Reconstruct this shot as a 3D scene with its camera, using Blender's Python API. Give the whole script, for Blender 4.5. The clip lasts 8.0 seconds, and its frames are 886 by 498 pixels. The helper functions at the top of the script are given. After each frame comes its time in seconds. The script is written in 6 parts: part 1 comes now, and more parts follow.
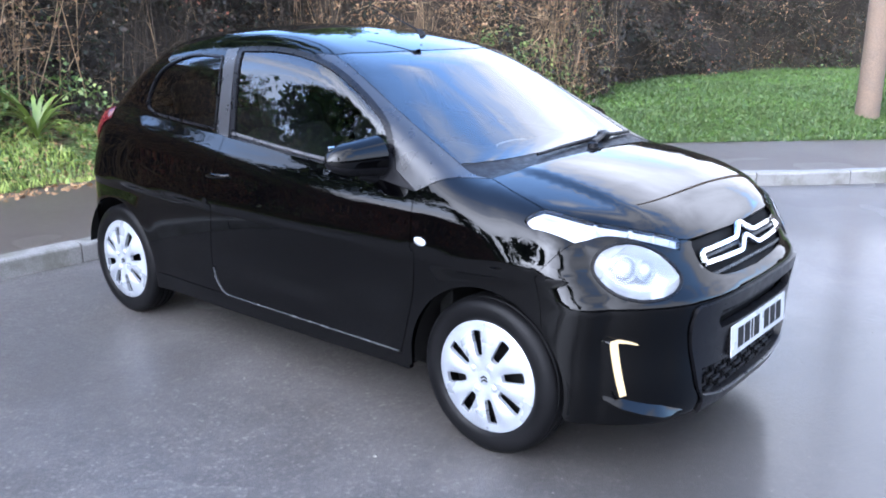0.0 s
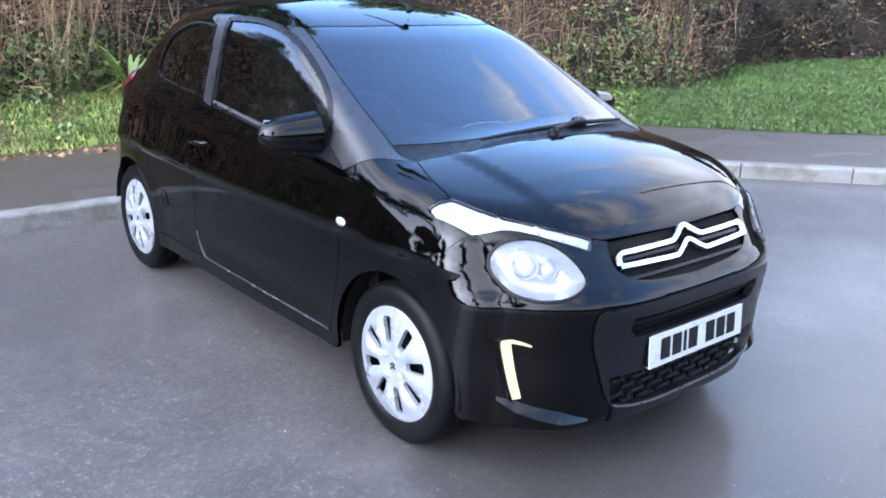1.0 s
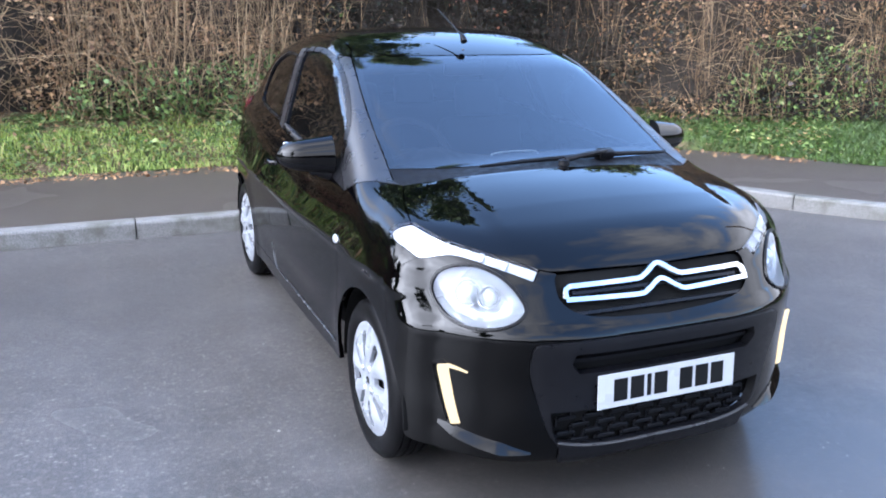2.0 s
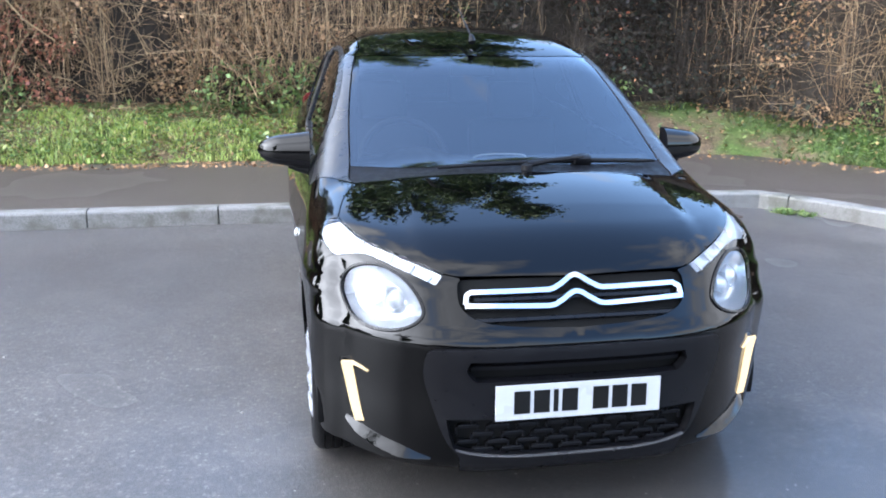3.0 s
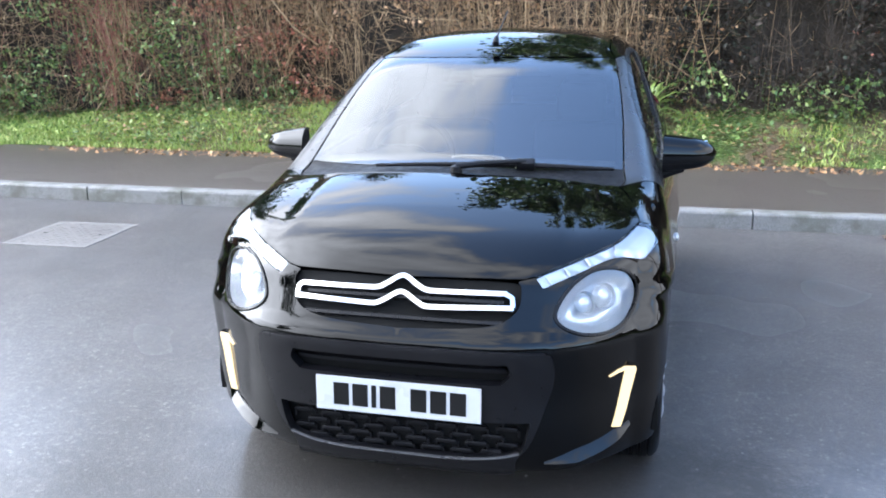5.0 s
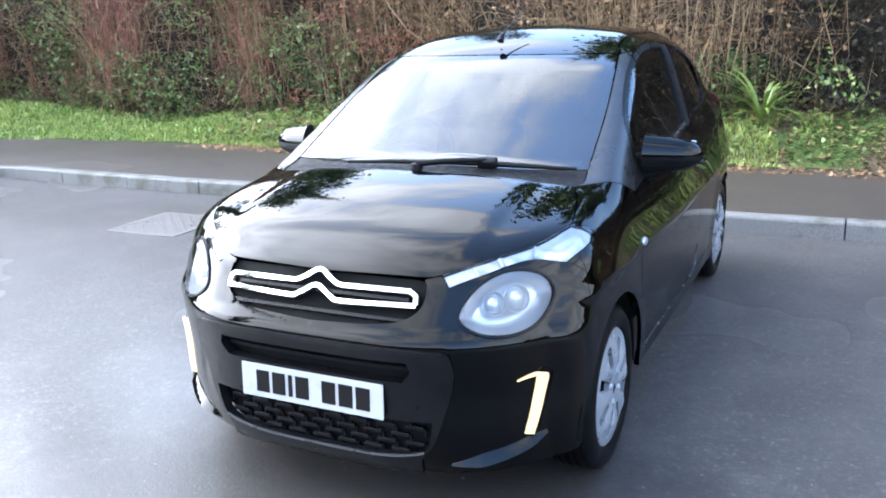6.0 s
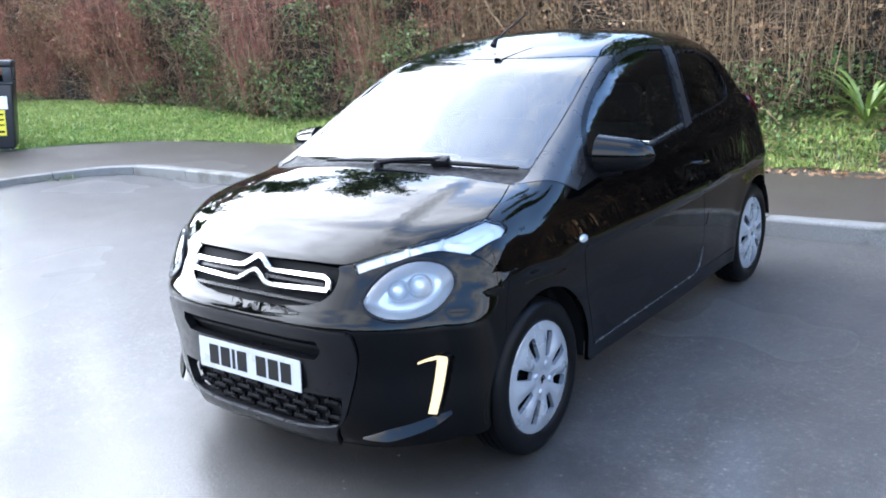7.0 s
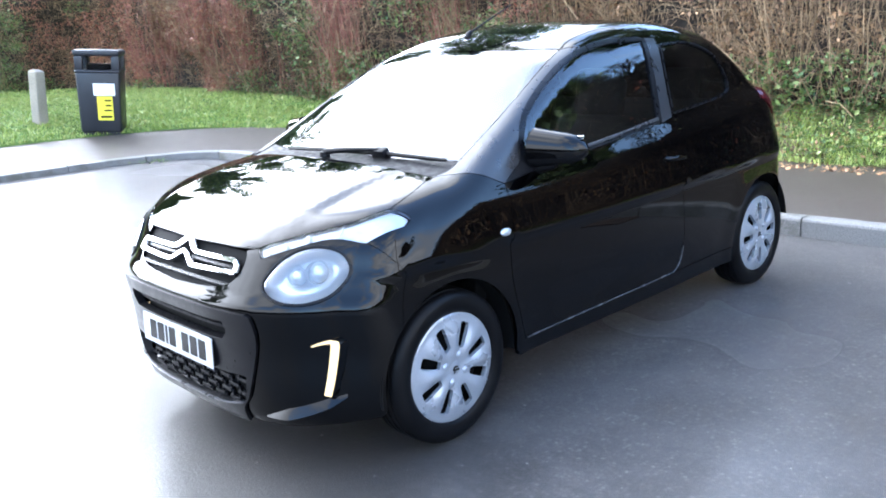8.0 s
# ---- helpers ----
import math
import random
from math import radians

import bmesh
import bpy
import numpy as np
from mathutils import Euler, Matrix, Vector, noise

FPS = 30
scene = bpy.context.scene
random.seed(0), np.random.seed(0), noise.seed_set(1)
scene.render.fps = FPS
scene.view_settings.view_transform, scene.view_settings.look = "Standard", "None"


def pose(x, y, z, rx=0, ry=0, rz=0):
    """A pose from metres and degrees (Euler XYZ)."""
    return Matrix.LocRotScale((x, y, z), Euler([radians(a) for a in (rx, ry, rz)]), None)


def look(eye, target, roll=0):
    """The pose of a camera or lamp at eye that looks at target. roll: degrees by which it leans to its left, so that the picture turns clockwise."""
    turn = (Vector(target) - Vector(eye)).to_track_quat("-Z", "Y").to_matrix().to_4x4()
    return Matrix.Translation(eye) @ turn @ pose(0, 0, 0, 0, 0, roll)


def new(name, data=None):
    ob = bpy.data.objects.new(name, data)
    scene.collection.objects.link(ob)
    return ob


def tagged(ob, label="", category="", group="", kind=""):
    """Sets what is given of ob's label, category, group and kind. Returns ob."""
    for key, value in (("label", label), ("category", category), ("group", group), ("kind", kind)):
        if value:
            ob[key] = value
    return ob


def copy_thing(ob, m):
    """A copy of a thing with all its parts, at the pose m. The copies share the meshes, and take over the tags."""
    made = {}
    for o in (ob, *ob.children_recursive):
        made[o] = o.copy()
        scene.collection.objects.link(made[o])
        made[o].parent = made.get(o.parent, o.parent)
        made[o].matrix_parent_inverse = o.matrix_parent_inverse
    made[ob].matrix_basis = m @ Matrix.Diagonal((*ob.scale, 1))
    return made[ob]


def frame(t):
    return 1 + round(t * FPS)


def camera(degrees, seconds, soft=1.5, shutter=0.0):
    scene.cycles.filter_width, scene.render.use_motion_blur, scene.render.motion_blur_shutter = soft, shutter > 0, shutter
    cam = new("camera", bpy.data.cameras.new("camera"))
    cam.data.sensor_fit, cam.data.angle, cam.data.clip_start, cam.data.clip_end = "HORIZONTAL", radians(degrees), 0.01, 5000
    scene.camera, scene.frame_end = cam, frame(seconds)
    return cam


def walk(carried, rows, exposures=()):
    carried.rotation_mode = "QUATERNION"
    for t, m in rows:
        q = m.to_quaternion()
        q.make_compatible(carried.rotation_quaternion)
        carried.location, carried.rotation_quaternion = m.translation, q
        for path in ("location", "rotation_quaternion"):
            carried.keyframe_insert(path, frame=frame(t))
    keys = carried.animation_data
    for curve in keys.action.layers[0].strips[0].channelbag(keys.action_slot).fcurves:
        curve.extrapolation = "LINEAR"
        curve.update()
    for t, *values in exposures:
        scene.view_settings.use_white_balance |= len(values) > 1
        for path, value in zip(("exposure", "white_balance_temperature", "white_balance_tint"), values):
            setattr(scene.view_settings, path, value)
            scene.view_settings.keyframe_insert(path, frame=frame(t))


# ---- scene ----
cam = camera(54.8, 8.0, 1.9)
PATH = [
    (0, (-2.97, -2.818, 1.482), (-1.489, -1.578, 0.962), -0.0),
    (0.5, (-2.696, -3.126, 1.509), (-1.34, -1.772, 0.938), 0.3),
    (1, (-2.355, -3.311, 1.515), (-1.132, -1.842, 0.927), 1.4),
    (1.5, (-2.004, -3.587, 1.524), (-1.017, -1.94, 0.964), 0.8),
    (3, (-0.849, -4.067, 1.546), (-0.491, -2.175, 1.006), 0.8),
    (3.5, (-0.458, -4.09, 1.546), (-0.292, -2.175, 0.992), 0.0),
    (4, (-0.031, -4.19, 1.539), (-0.031, -2.269, 0.984), -0.9),
    (4.5, (0.344, -4.194, 1.536), (0.111, -2.282, 0.999), -1.3),
    (5, (0.722, -4.085, 1.55), (0.25, -2.217, 1.013), -0.8),
    (6.5, (1.849, -3.719, 1.5), (0.824, -2.077, 0.994), -3.0),
    (7, (2.234, -3.592, 1.495), (1.054, -2.056, 0.997), -3.4),
    (7.5, (2.501, -3.341, 1.468), (1.223, -1.891, 0.953), -3.1),
    (8, (2.835, -3.14, 1.465), (1.43, -1.808, 0.962), -3.6),
]
EXPO = [(0.0, 1.48, 5400, 13), (1.5, 1.36, 5450, 13), (3.0, 1.53, 5750, 9), (5.0, 1.57, 5750, 8), (6.5, 1.60, 5550, 8), (7.0, 1.54, 5550, 8), (8.0, 1.85, 5550, 8)]   # stops, kelvin, tint
walk(cam, [(t, look(eye, target, roll)) for t, eye, target, roll in PATH], EXPO)

# ---------------------------------------------------------------- light
SUN_AZ, SUN_EL = 86.0, 25.0          # degrees: azimuth from +y towards -x, height
SUN_DIR = Vector((-math.sin(radians(SUN_AZ)) * math.cos(radians(SUN_EL)), math.cos(radians(SUN_AZ)) * math.cos(radians(SUN_EL)), math.sin(radians(SUN_EL))))


def build_world():
    w = bpy.data.worlds.new("world")
    scene.world = w
    w.use_nodes = True
    nt = w.node_tree
    nt.nodes.clear()
    N, L = nt.nodes.new, nt.links.new
    out, bg = N("ShaderNodeOutputWorld"), N("ShaderNodeBackground")
    sky = N("ShaderNodeTexSky")
    sky.sky_type, sky.sun_disc = "NISHITA", False
    sky.sun_elevation, sky.sun_rotation = radians(SUN_EL), radians(-SUN_AZ)
    sky.air_density, sky.dust_density, sky.ozone_density = 1.0, 2.8, 1.6
    co = N("ShaderNodeTexCoord")
    stretch = N("ShaderNodeMapping")
    stretch.inputs["Scale"].default_value = (1.0, 1.0, 2.2)
    L(co.outputs["Generated"], stretch.inputs["Vector"])
    cloud = N("ShaderNodeTexNoise")
    cloud.inputs["Scale"].default_value, cloud.inputs["Detail"].default_value, cloud.inputs["Roughness"].default_value = 2.3, 8.0, 0.56
    cloud.inputs["Distortion"].default_value = 0.4
    L(stretch.outputs["Vector"], cloud.inputs["Vector"])
    ramp = N("ShaderNodeValToRGB")
    ramp.color_ramp.elements[0].position, ramp.color_ramp.elements[1].position = 0.50, 0.63
    # thin cloud glows towards the sun
    dot = N("ShaderNodeVectorMath")
    dot.operation = "DOT_PRODUCT"
    dot.inputs[1].default_value = SUN_DIR
    L(co.outputs["Generated"], dot.inputs[0])
    pos = N("ShaderNodeMath"); pos.operation = "MAXIMUM"; pos.inputs[1].default_value = 0.0
    L(dot.outputs["Value"], pos.inputs[0])
    glow = N("ShaderNodeMath"); glow.operation = "POWER"; glow.inputs[1].default_value = 5.0
    L(pos.outputs[0], glow.inputs[0])
    cover = N("ShaderNodeMath"); cover.operation = "MULTIPLY_ADD"   # the cloud closes up towards the sun
    cover.inputs[1].default_value = 0.32
    side = N("ShaderNodeVectorMath")
    side.operation = "DOT_PRODUCT"
    side.inputs[1].default_value = (-0.94, -0.30, 0.10)
    L(co.outputs["Generated"], side.inputs[0])
    part_of = N("ShaderNodeMath"); part_of.operation = "MAXIMUM"; part_of.inputs[1].default_value = 0.0
    L(side.outputs["Value"], part_of.inputs[0])
    # clear overhead and over the hedge, a bank of cloud low in the east
    east = N("ShaderNodeVectorMath"); east.operation = "DOT_PRODUCT"
    east.inputs[1].default_value = EAST
    L(co.outputs["Generated"], east.inputs[0])
    lobe = N("ShaderNodeMath"); lobe.operation = "MAXIMUM"; lobe.inputs[1].default_value = 0.0
    L(east.outputs["Value"], lobe.inputs[0])
    bank_of = N("ShaderNodeMath"); bank_of.operation = "POWER"; bank_of.inputs[1].default_value = 5.0
    L(lobe.outputs[0], bank_of.inputs[0])
    with_east = N("ShaderNodeMath"); with_east.operation = "MULTIPLY_ADD"; with_east.inputs[1].default_value = 0.24
    L(bank_of.outputs[0], with_east.inputs[0]); L(cloud.outputs["Fac"], with_east.inputs[2])
    hole = N("ShaderNodeVectorMath"); hole.operation = "DOT_PRODUCT"
    hole.inputs[1].default_value = CLEAR
    L(co.outputs["Generated"], hole.inputs[0])
    hole_pos = N("ShaderNodeMath"); hole_pos.operation = "MAXIMUM"; hole_pos.inputs[1].default_value = 0.0
    L(hole.outputs["Value"], hole_pos.inputs[0])
    hole_of = N("ShaderNodeMath"); hole_of.operation = "POWER"; hole_of.inputs[1].default_value = 8.0
    L(hole_pos.outputs[0], hole_of.inputs[0])
    with_hole = N("ShaderNodeMath"); with_hole.operation = "MULTIPLY_ADD"; with_hole.inputs[1].default_value = -0.17
    L(hole_of.outputs[0], with_hole.inputs[0]); L(with_east.outputs[0], with_hole.inputs[2])
    L(part_of.outputs[0], cover.inputs[0]); L(with_hole.outputs[0], cover.inputs[2])
    L(cover.outputs[0], ramp.inputs["Fac"])
    gain = N("ShaderNodeMath"); gain.operation = "MULTIPLY_ADD"
    gain.inputs[1].default_value, gain.inputs[2].default_value = CLOUD_GLOW, CLOUD_BASE
    L(glow.outputs[0], gain.inputs[0])
    tint = N("ShaderNodeVectorMath"); tint.operation = "SCALE"
    tint.inputs[0].default_value = (1.0, 0.97, 0.97)
    heap = N("ShaderNodeMath"); heap.operation = "MULTIPLY_ADD"   # thick cloud is brighter than its thin edges
    heap.inputs[1].default_value, heap.inputs[2].default_value = 2.4, -0.62
    L(cover.outputs[0], heap.inputs[0])
    full = N("ShaderNodeMath"); full.operation = "MULTIPLY"
    L(gain.outputs[0], full.inputs[0]); L(heap.outputs[0], full.inputs[1])
    L(full.outputs[0], tint.inputs["Scale"])
    mix = N("ShaderNodeMix"); mix.data_type = "RGBA"
    L(ramp.outputs["Color"], mix.inputs["Factor"])
    clear = N("ShaderNodeVectorMath"); clear.operation = "SCALE"
    clear.inputs["Scale"].default_value = BLUE
    L(sky.outputs["Color"], clear.inputs[0])
    L(clear.outputs[0], mix.inputs["A"])
    L(tint.outputs[0], mix.inputs["B"])
    bg.inputs["Strength"].default_value = SKY
    L(mix.outputs["Result"], bg.inputs["Color"])
    L(bg.outputs[0], out.inputs["Surface"])
    sun = bpy.data.lights.new("sun", "SUN")
    sun.energy, sun.angle, sun.color = SUN_POWER, radians(30), (1.0, 0.95, 0.88)
    new("sun", sun).matrix_world = look(SUN_DIR * 30, (0, 0, 0))


SKY, CLOUD_BASE, CLOUD_GLOW, SUN_POWER, BLUE = 0.12, 13.0, 42.0, 0.4, 4.8
EAST, CLEAR = Vector((0.90, 0.05, 0.42)).normalized(), Vector((0.35, 0.55, 0.75)).normalized()
build_world()

# ---------------------------------------------------------------- materials


class Nodes:
    """A node material under construction."""

    def __init__(self, name):
        self.m = bpy.data.materials.new(name)
        self.m.use_nodes = True
        self.t = self.m.node_tree
        self.b = self.t.nodes["Principled BSDF"]
        self.co = self.t.nodes.new("ShaderNodeTexCoord").outputs["Object"]

    def link(self, a, b):
        self.t.links.new(a, b)

    def noise(self, scale, detail=4.0, rough=0.55, stretch=None):
        n = self.t.nodes.new("ShaderNodeTexNoise")
        n.inputs["Scale"].default_value, n.inputs["Detail"].default_value, n.inputs["Roughness"].default_value = scale, detail, rough
        src = self.co
        if stretch:
            k = self.t.nodes.new("ShaderNodeMapping")
            k.inputs["Scale"].default_value = stretch
            self.link(src, k.inputs["Vector"])
            src = k.outputs["Vector"]
        self.link(src, n.inputs["Vector"])
        return n.outputs["Fac"]

    def cells(self, scale):
        n = self.t.nodes.new("ShaderNodeTexVoronoi")
        n.inputs["Scale"].default_value = scale
        self.link(self.co, n.inputs["Vector"])
        return n

    def ramp(self, fac, *stops):
        r = self.t.nodes.new("ShaderNodeValToRGB")
        r.color_ramp.interpolation = "EASE"
        e = r.color_ramp.elements
        while len(e) < len(stops):
            e.new(0.5)
        for i, (p, c) in enumerate(stops):
            e[i].position = p
            e[i].color = (c, c, c, 1) if isinstance(c, (int, float)) else (*c, 1)
        self.link(fac, r.inputs["Fac"])
        return r.outputs["Color"]

    def mix(self, fac, a, b, how="MIX"):
        n = self.t.nodes.new("ShaderNodeMix")
        n.data_type, n.blend_type = "RGBA", how
        for v, k in ((fac, "Factor"), (a, "A"), (b, "B")):
            s = [i for i in n.inputs if i.name == k and i.type == ("VALUE" if k == "Factor" else "RGBA")][0]
            if isinstance(v, (int, float)):
                s.default_value = v if k == "Factor" else (v, v, v, 1)
            elif isinstance(v, tuple):
                s.default_value = (*v, 1)
            else:
                self.link(v, s)
        return [o for o in n.outputs if o.type == "RGBA"][0]

    def bump(self, fac, strength, distance):
        n = self.t.nodes.new("ShaderNodeBump")
        n.inputs["Strength"].default_value, n.inputs["Distance"].default_value = strength, distance
        self.link(fac, n.inputs["Height"])
        self.link(n.outputs["Normal"], self.b.inputs["Normal"])

    def island(self):
        return self.t.nodes.new("ShaderNodeNewGeometry").outputs["Random Per Island"]

    def done(self, color=None, rough=None, metal=None, coat=None, coat_rough=None, spec=None, trans=None, emit=None):
        for v, k in ((color, "Base Color"), (rough, "Roughness"), (metal, "Metallic"), (coat, "Coat Weight"), (coat_rough, "Coat Roughness"), (spec, "Specular IOR Level"), (trans, "Transmission Weight")):
            if v is None:
                continue
            if isinstance(v, tuple):
                self.b.inputs[k].default_value = (*v, 1)
            elif isinstance(v, (int, float)):
                self.b.inputs[k].default_value = v
            else:
                self.link(v, self.b.inputs[k])
        if emit:
            self.b.inputs["Emission Color"].default_value, self.b.inputs["Emission Strength"].default_value = (*emit[0], 1), emit[1]
        return self.m


def plain(name, color, rough=0.5, metal=0.0, grain=60.0, vary=0.15, relief=0.0, **more):
    """A surface of one colour with fine grain, blotches and a little relief."""
    n = Nodes(name)
    a, b = n.noise(grain), n.noise(grain / 14, 3)
    dark, light = tuple(c * (1 - vary) for c in color), tuple(min(1, c * (1 + vary)) for c in color)
    c = n.mix(0.5, n.ramp(a, (0.3, dark), (0.7, light)), n.ramp(b, (0.3, dark), (0.7, light)))
    r = n.ramp(b, (0.3, max(0.02, rough * 0.8)), (0.7, min(1, rough * 1.2)))
    if relief:
        n.bump(a, 0.4, relief)
    return n.done(c, r, metal, **more)


def glass_of(name, tint, ior=1.5, rough=0.01):
    """A thin pane: clear with a tint, mirroring by Fresnel."""
    m = bpy.data.materials.new(name)
    m.use_nodes = True
    t = m.node_tree
    t.nodes.clear()
    N, L = t.nodes.new, t.links.new
    out, mix, clear, gloss, fr = N("ShaderNodeOutputMaterial"), N("ShaderNodeMixShader"), N("ShaderNodeBsdfTransparent"), N("ShaderNodeBsdfGlossy"), N("ShaderNodeFresnel")
    clear.inputs["Color"].default_value = (*tint, 1)
    gloss.inputs["Roughness"].default_value = rough
    gloss.inputs["Color"].default_value = (0.95, 0.97, 1.0, 1)
    fr.inputs["IOR"].default_value = ior
    L(fr.outputs[0], mix.inputs[0]); L(clear.outputs[0], mix.inputs[1]); L(gloss.outputs[0], mix.inputs[2])
    L(mix.outputs[0], out.inputs["Surface"])
    return m


def asphalt(name, base, wet, warm=0.0, spot=None):
    """Worn, wet asphalt: chippings of many greys, damp hollows, darker stains; spot adds a wet patch with painted
    shade.
    """
    n = Nodes(name)
    stones, chips = n.cells(62), n.cells(150)
    fine, blotch, large, pools = n.noise(130, 4, 0.7), n.noise(22, 4, 0.65), n.noise(0.7, 3), n.noise(0.42, 3, 0.5)
    tone = n.t.nodes.new("ShaderNodeSeparateColor")
    n.link(stones.outputs["Color"], tone.inputs[0])
    c = n.ramp(tone.outputs[0], (0.0, (base * 0.35, base * 0.33, base * 0.32)), (0.5, (base * 0.97, base * 0.86, base * 0.79)), (0.86, (base * 1.45, base * 1.30, base * 1.17)), (1.0, (base * 2.4, base * 2.2, base * 2.0)))
    c = n.mix(n.ramp(stones.outputs["Distance"], (0.30, 0.0), (0.62, 0.8)), c, (base * 0.35, base * 0.33, base * 0.33))
    c = n.mix(0.35, c, n.ramp(fine, (0.32, (base * 0.3, base * 0.28, base * 0.26)), (0.70, (base * 1.9, base * 1.72, base * 1.6))))
    c = n.mix(n.ramp(blotch, (0.38, 0.0), (0.68, 0.75)), c, (base * 0.5, base * 0.48, base * 0.48))
    c = n.mix(n.ramp(large, (0.32, 0.0), (0.74, 0.55)), c, (base * 0.62, base * 0.6, base * 0.62))
    stain = n.noise(2.6, 4, 0.6)
    c = n.mix(n.ramp(stain, (0.40, 0.0), (0.80, 0.30)), c, (base * 1.55, base * 1.38, base * 1.27))
    c = n.mix(n.ramp(stain, (0.20, 0.5), (0.54, 0.0)), c, (base * 0.62, base * 0.52, base * 0.44))
    wet_shade = None
    # ragged spot: wet asphalt, with a contact shadow painted into the colour
    if spot:
        away = n.t.nodes.new("ShaderNodeVectorMath")
        away.operation = "DISTANCE"
        away.inputs[1].default_value = spot[0]
        n.link(n.co, away.inputs[0])
        ragged = n.t.nodes.new("ShaderNodeMath")
        ragged.operation = "MULTIPLY_ADD"
        ragged.inputs[1].default_value = 1.6
        n.link(n.noise(1.3, 5, 0.6), ragged.inputs[0])
        n.link(away.outputs["Value"], ragged.inputs[2])
        near = n.t.nodes.new("ShaderNodeMapRange")
        near.interpolation_type = "SMOOTHSTEP"
        near.inputs["From Min"].default_value, near.inputs["From Max"].default_value = spot[1] + 0.8 - 0.5, spot[1] + 0.8 + 0.5
        near.inputs["To Min"].default_value, near.inputs["To Max"].default_value = 1.0, 0.0
        n.link(ragged.outputs[0], near.inputs["Value"])
        wet_shade = near.outputs["Result"]
        shade_wash = n.t.nodes.new("ShaderNodeMath")
        shade_wash.operation = "MULTIPLY"
        shade_wash.inputs[1].default_value = 0.75
        n.link(wet_shade, shade_wash.inputs[0])
        c = n.mix(shade_wash.outputs[0], c, (base * 0.26, base * 0.24, base * 0.22))
    if warm:
        c = n.mix(warm, c, (base * 1.5, base * 1.15, base * 0.85))
    damp = n.ramp(pools, (0.28, 0.0), (0.80, 1.0))
    if wet_shade:
        damp = n.mix(wet_shade, damp, 0.55)
    n.bump(n.mix(0.4, fine, n.mix(0.5, stones.outputs["Distance"], chips.outputs["Distance"])), 0.6, 0.006)
    coat, coat_rough = n.mix(damp, wet * 0.45, wet), n.mix(damp, 0.30, 0.12)
    return n.done(c, n.mix(damp, 0.62, 0.45), coat=coat, coat_rough=coat_rough, spec=0.4)


def leafy(name, *colors, rough=0.55):
    n = Nodes(name)
    r = n.island()
    stops = tuple((i / max(1, len(colors) - 1), c) for i, c in enumerate(colors))
    c = n.mix(n.ramp(n.noise(7, 3), (0.35, 0.0), (0.7, 0.4)), n.ramp(r, *stops), tuple(v * 0.5 for v in colors[0]))
    m = n.done(c, rough)
    return m


PAINT = Nodes("black_paint")
PAINT = PAINT.done(PAINT.ramp(PAINT.noise(900, 2), (0.3, (0.0002, 0.0002, 0.0003)), (0.75, (0.0005, 0.0005, 0.0007))), 0.5, spec=0.0, coat=1.0, coat_rough=0.004)
PAINT.node_tree.nodes["Principled BSDF"].inputs["Coat IOR"].default_value = 1.35
SATIN = plain("satin_black_trim", (0.003, 0.003, 0.004), 0.30, grain=300, relief=0.0003, spec=0.2)
INSERT = plain("satin_bumper_plastic", (0.0035, 0.0035, 0.0045), 0.34, grain=400, vary=0.1, relief=0.0003, spec=0.3)
PLASTIC = plain("grained_black_plastic", (0.004, 0.004, 0.005), 0.5, grain=500, relief=0.0004, spec=0.15)
DARK = plain("dark_underbody", (0.004, 0.004, 0.004), 0.9, grain=40, spec=0.1)
RUBBER = plain("tyre_rubber", (0.0035, 0.0035, 0.004), 0.45, grain=90, vary=0.3, relief=0.0006, spec=0.1)
SILVER = plain("silver_wheel_paint", (0.305, 0.325, 0.36), 0.32, 0.45, grain=140, vary=0.06)
CHROME = plain("chrome", (0.72, 0.73, 0.75), 0.10, 1.0, grain=30, vary=0.03)
REFLECT = plain("lamp_reflector", (0.48, 0.495, 0.515), 0.28, 0.6, grain=14, vary=0.14)
LENS = glass_of("lamp_lens", (0.95, 0.97, 1.0), 1.45)
SCREEN = glass_of("windscreen_glass", (0.19, 0.225, 0.25), 1.72, 0.0)
WINDOW = glass_of("window_glass", (0.22, 0.25, 0.25), 1.6, 0.0)
PILLAR = plain("semi_gloss_pillar", (0.012, 0.012, 0.014), 0.32, grain=300, spec=0.6)
# grey of the intake's lip, and of the painted sheen below the windows
TRIM = plain("grey_trim_sheen", (0.05, 0.05, 0.053), 0.3, 0.1, grain=200)
MIRROR = plain("mirror_glass", (0.9, 0.9, 0.9), 0.02, 1.0, vary=0.01)
PLATE = plain("plate_white", (0.36, 0.37, 0.38), 0.3, grain=50, vary=0.03)
INK = plain("plate_black", (0.004, 0.004, 0.004), 0.5, spec=0.2)
LED = Nodes("running_light").done((0.05, 0.05, 0.045), 0.4, emit=((1.0, 0.72, 0.36), 0.60))
RED = plain("red_lamp", (0.055, 0.006, 0.008), 0.12, grain=40)
CLOTH = plain("grey_seat_cloth", (0.032, 0.032, 0.036), 0.9, grain=200, vary=0.3, relief=0.001)
DASH = plain("dashboard_plastic", (0.05, 0.05, 0.056), 0.6, grain=260, relief=0.0004)
# spot before the bumper: wet road and the car's shadow painted together
ROAD = asphalt("wet_asphalt", 0.082, 0.52, spot=((0.25, -2.5, 0.0), 1.5))
# paler than the paint: an edge highlight put into the colour
HIGHLIGHT = plain("sill_edge_highlight", (0.06, 0.062, 0.066), 0.25, 0.3, grain=200)
PAVING = asphalt("pavement_asphalt", 0.044, 0.2, 0.55)
KERB = Nodes("kerb_concrete")
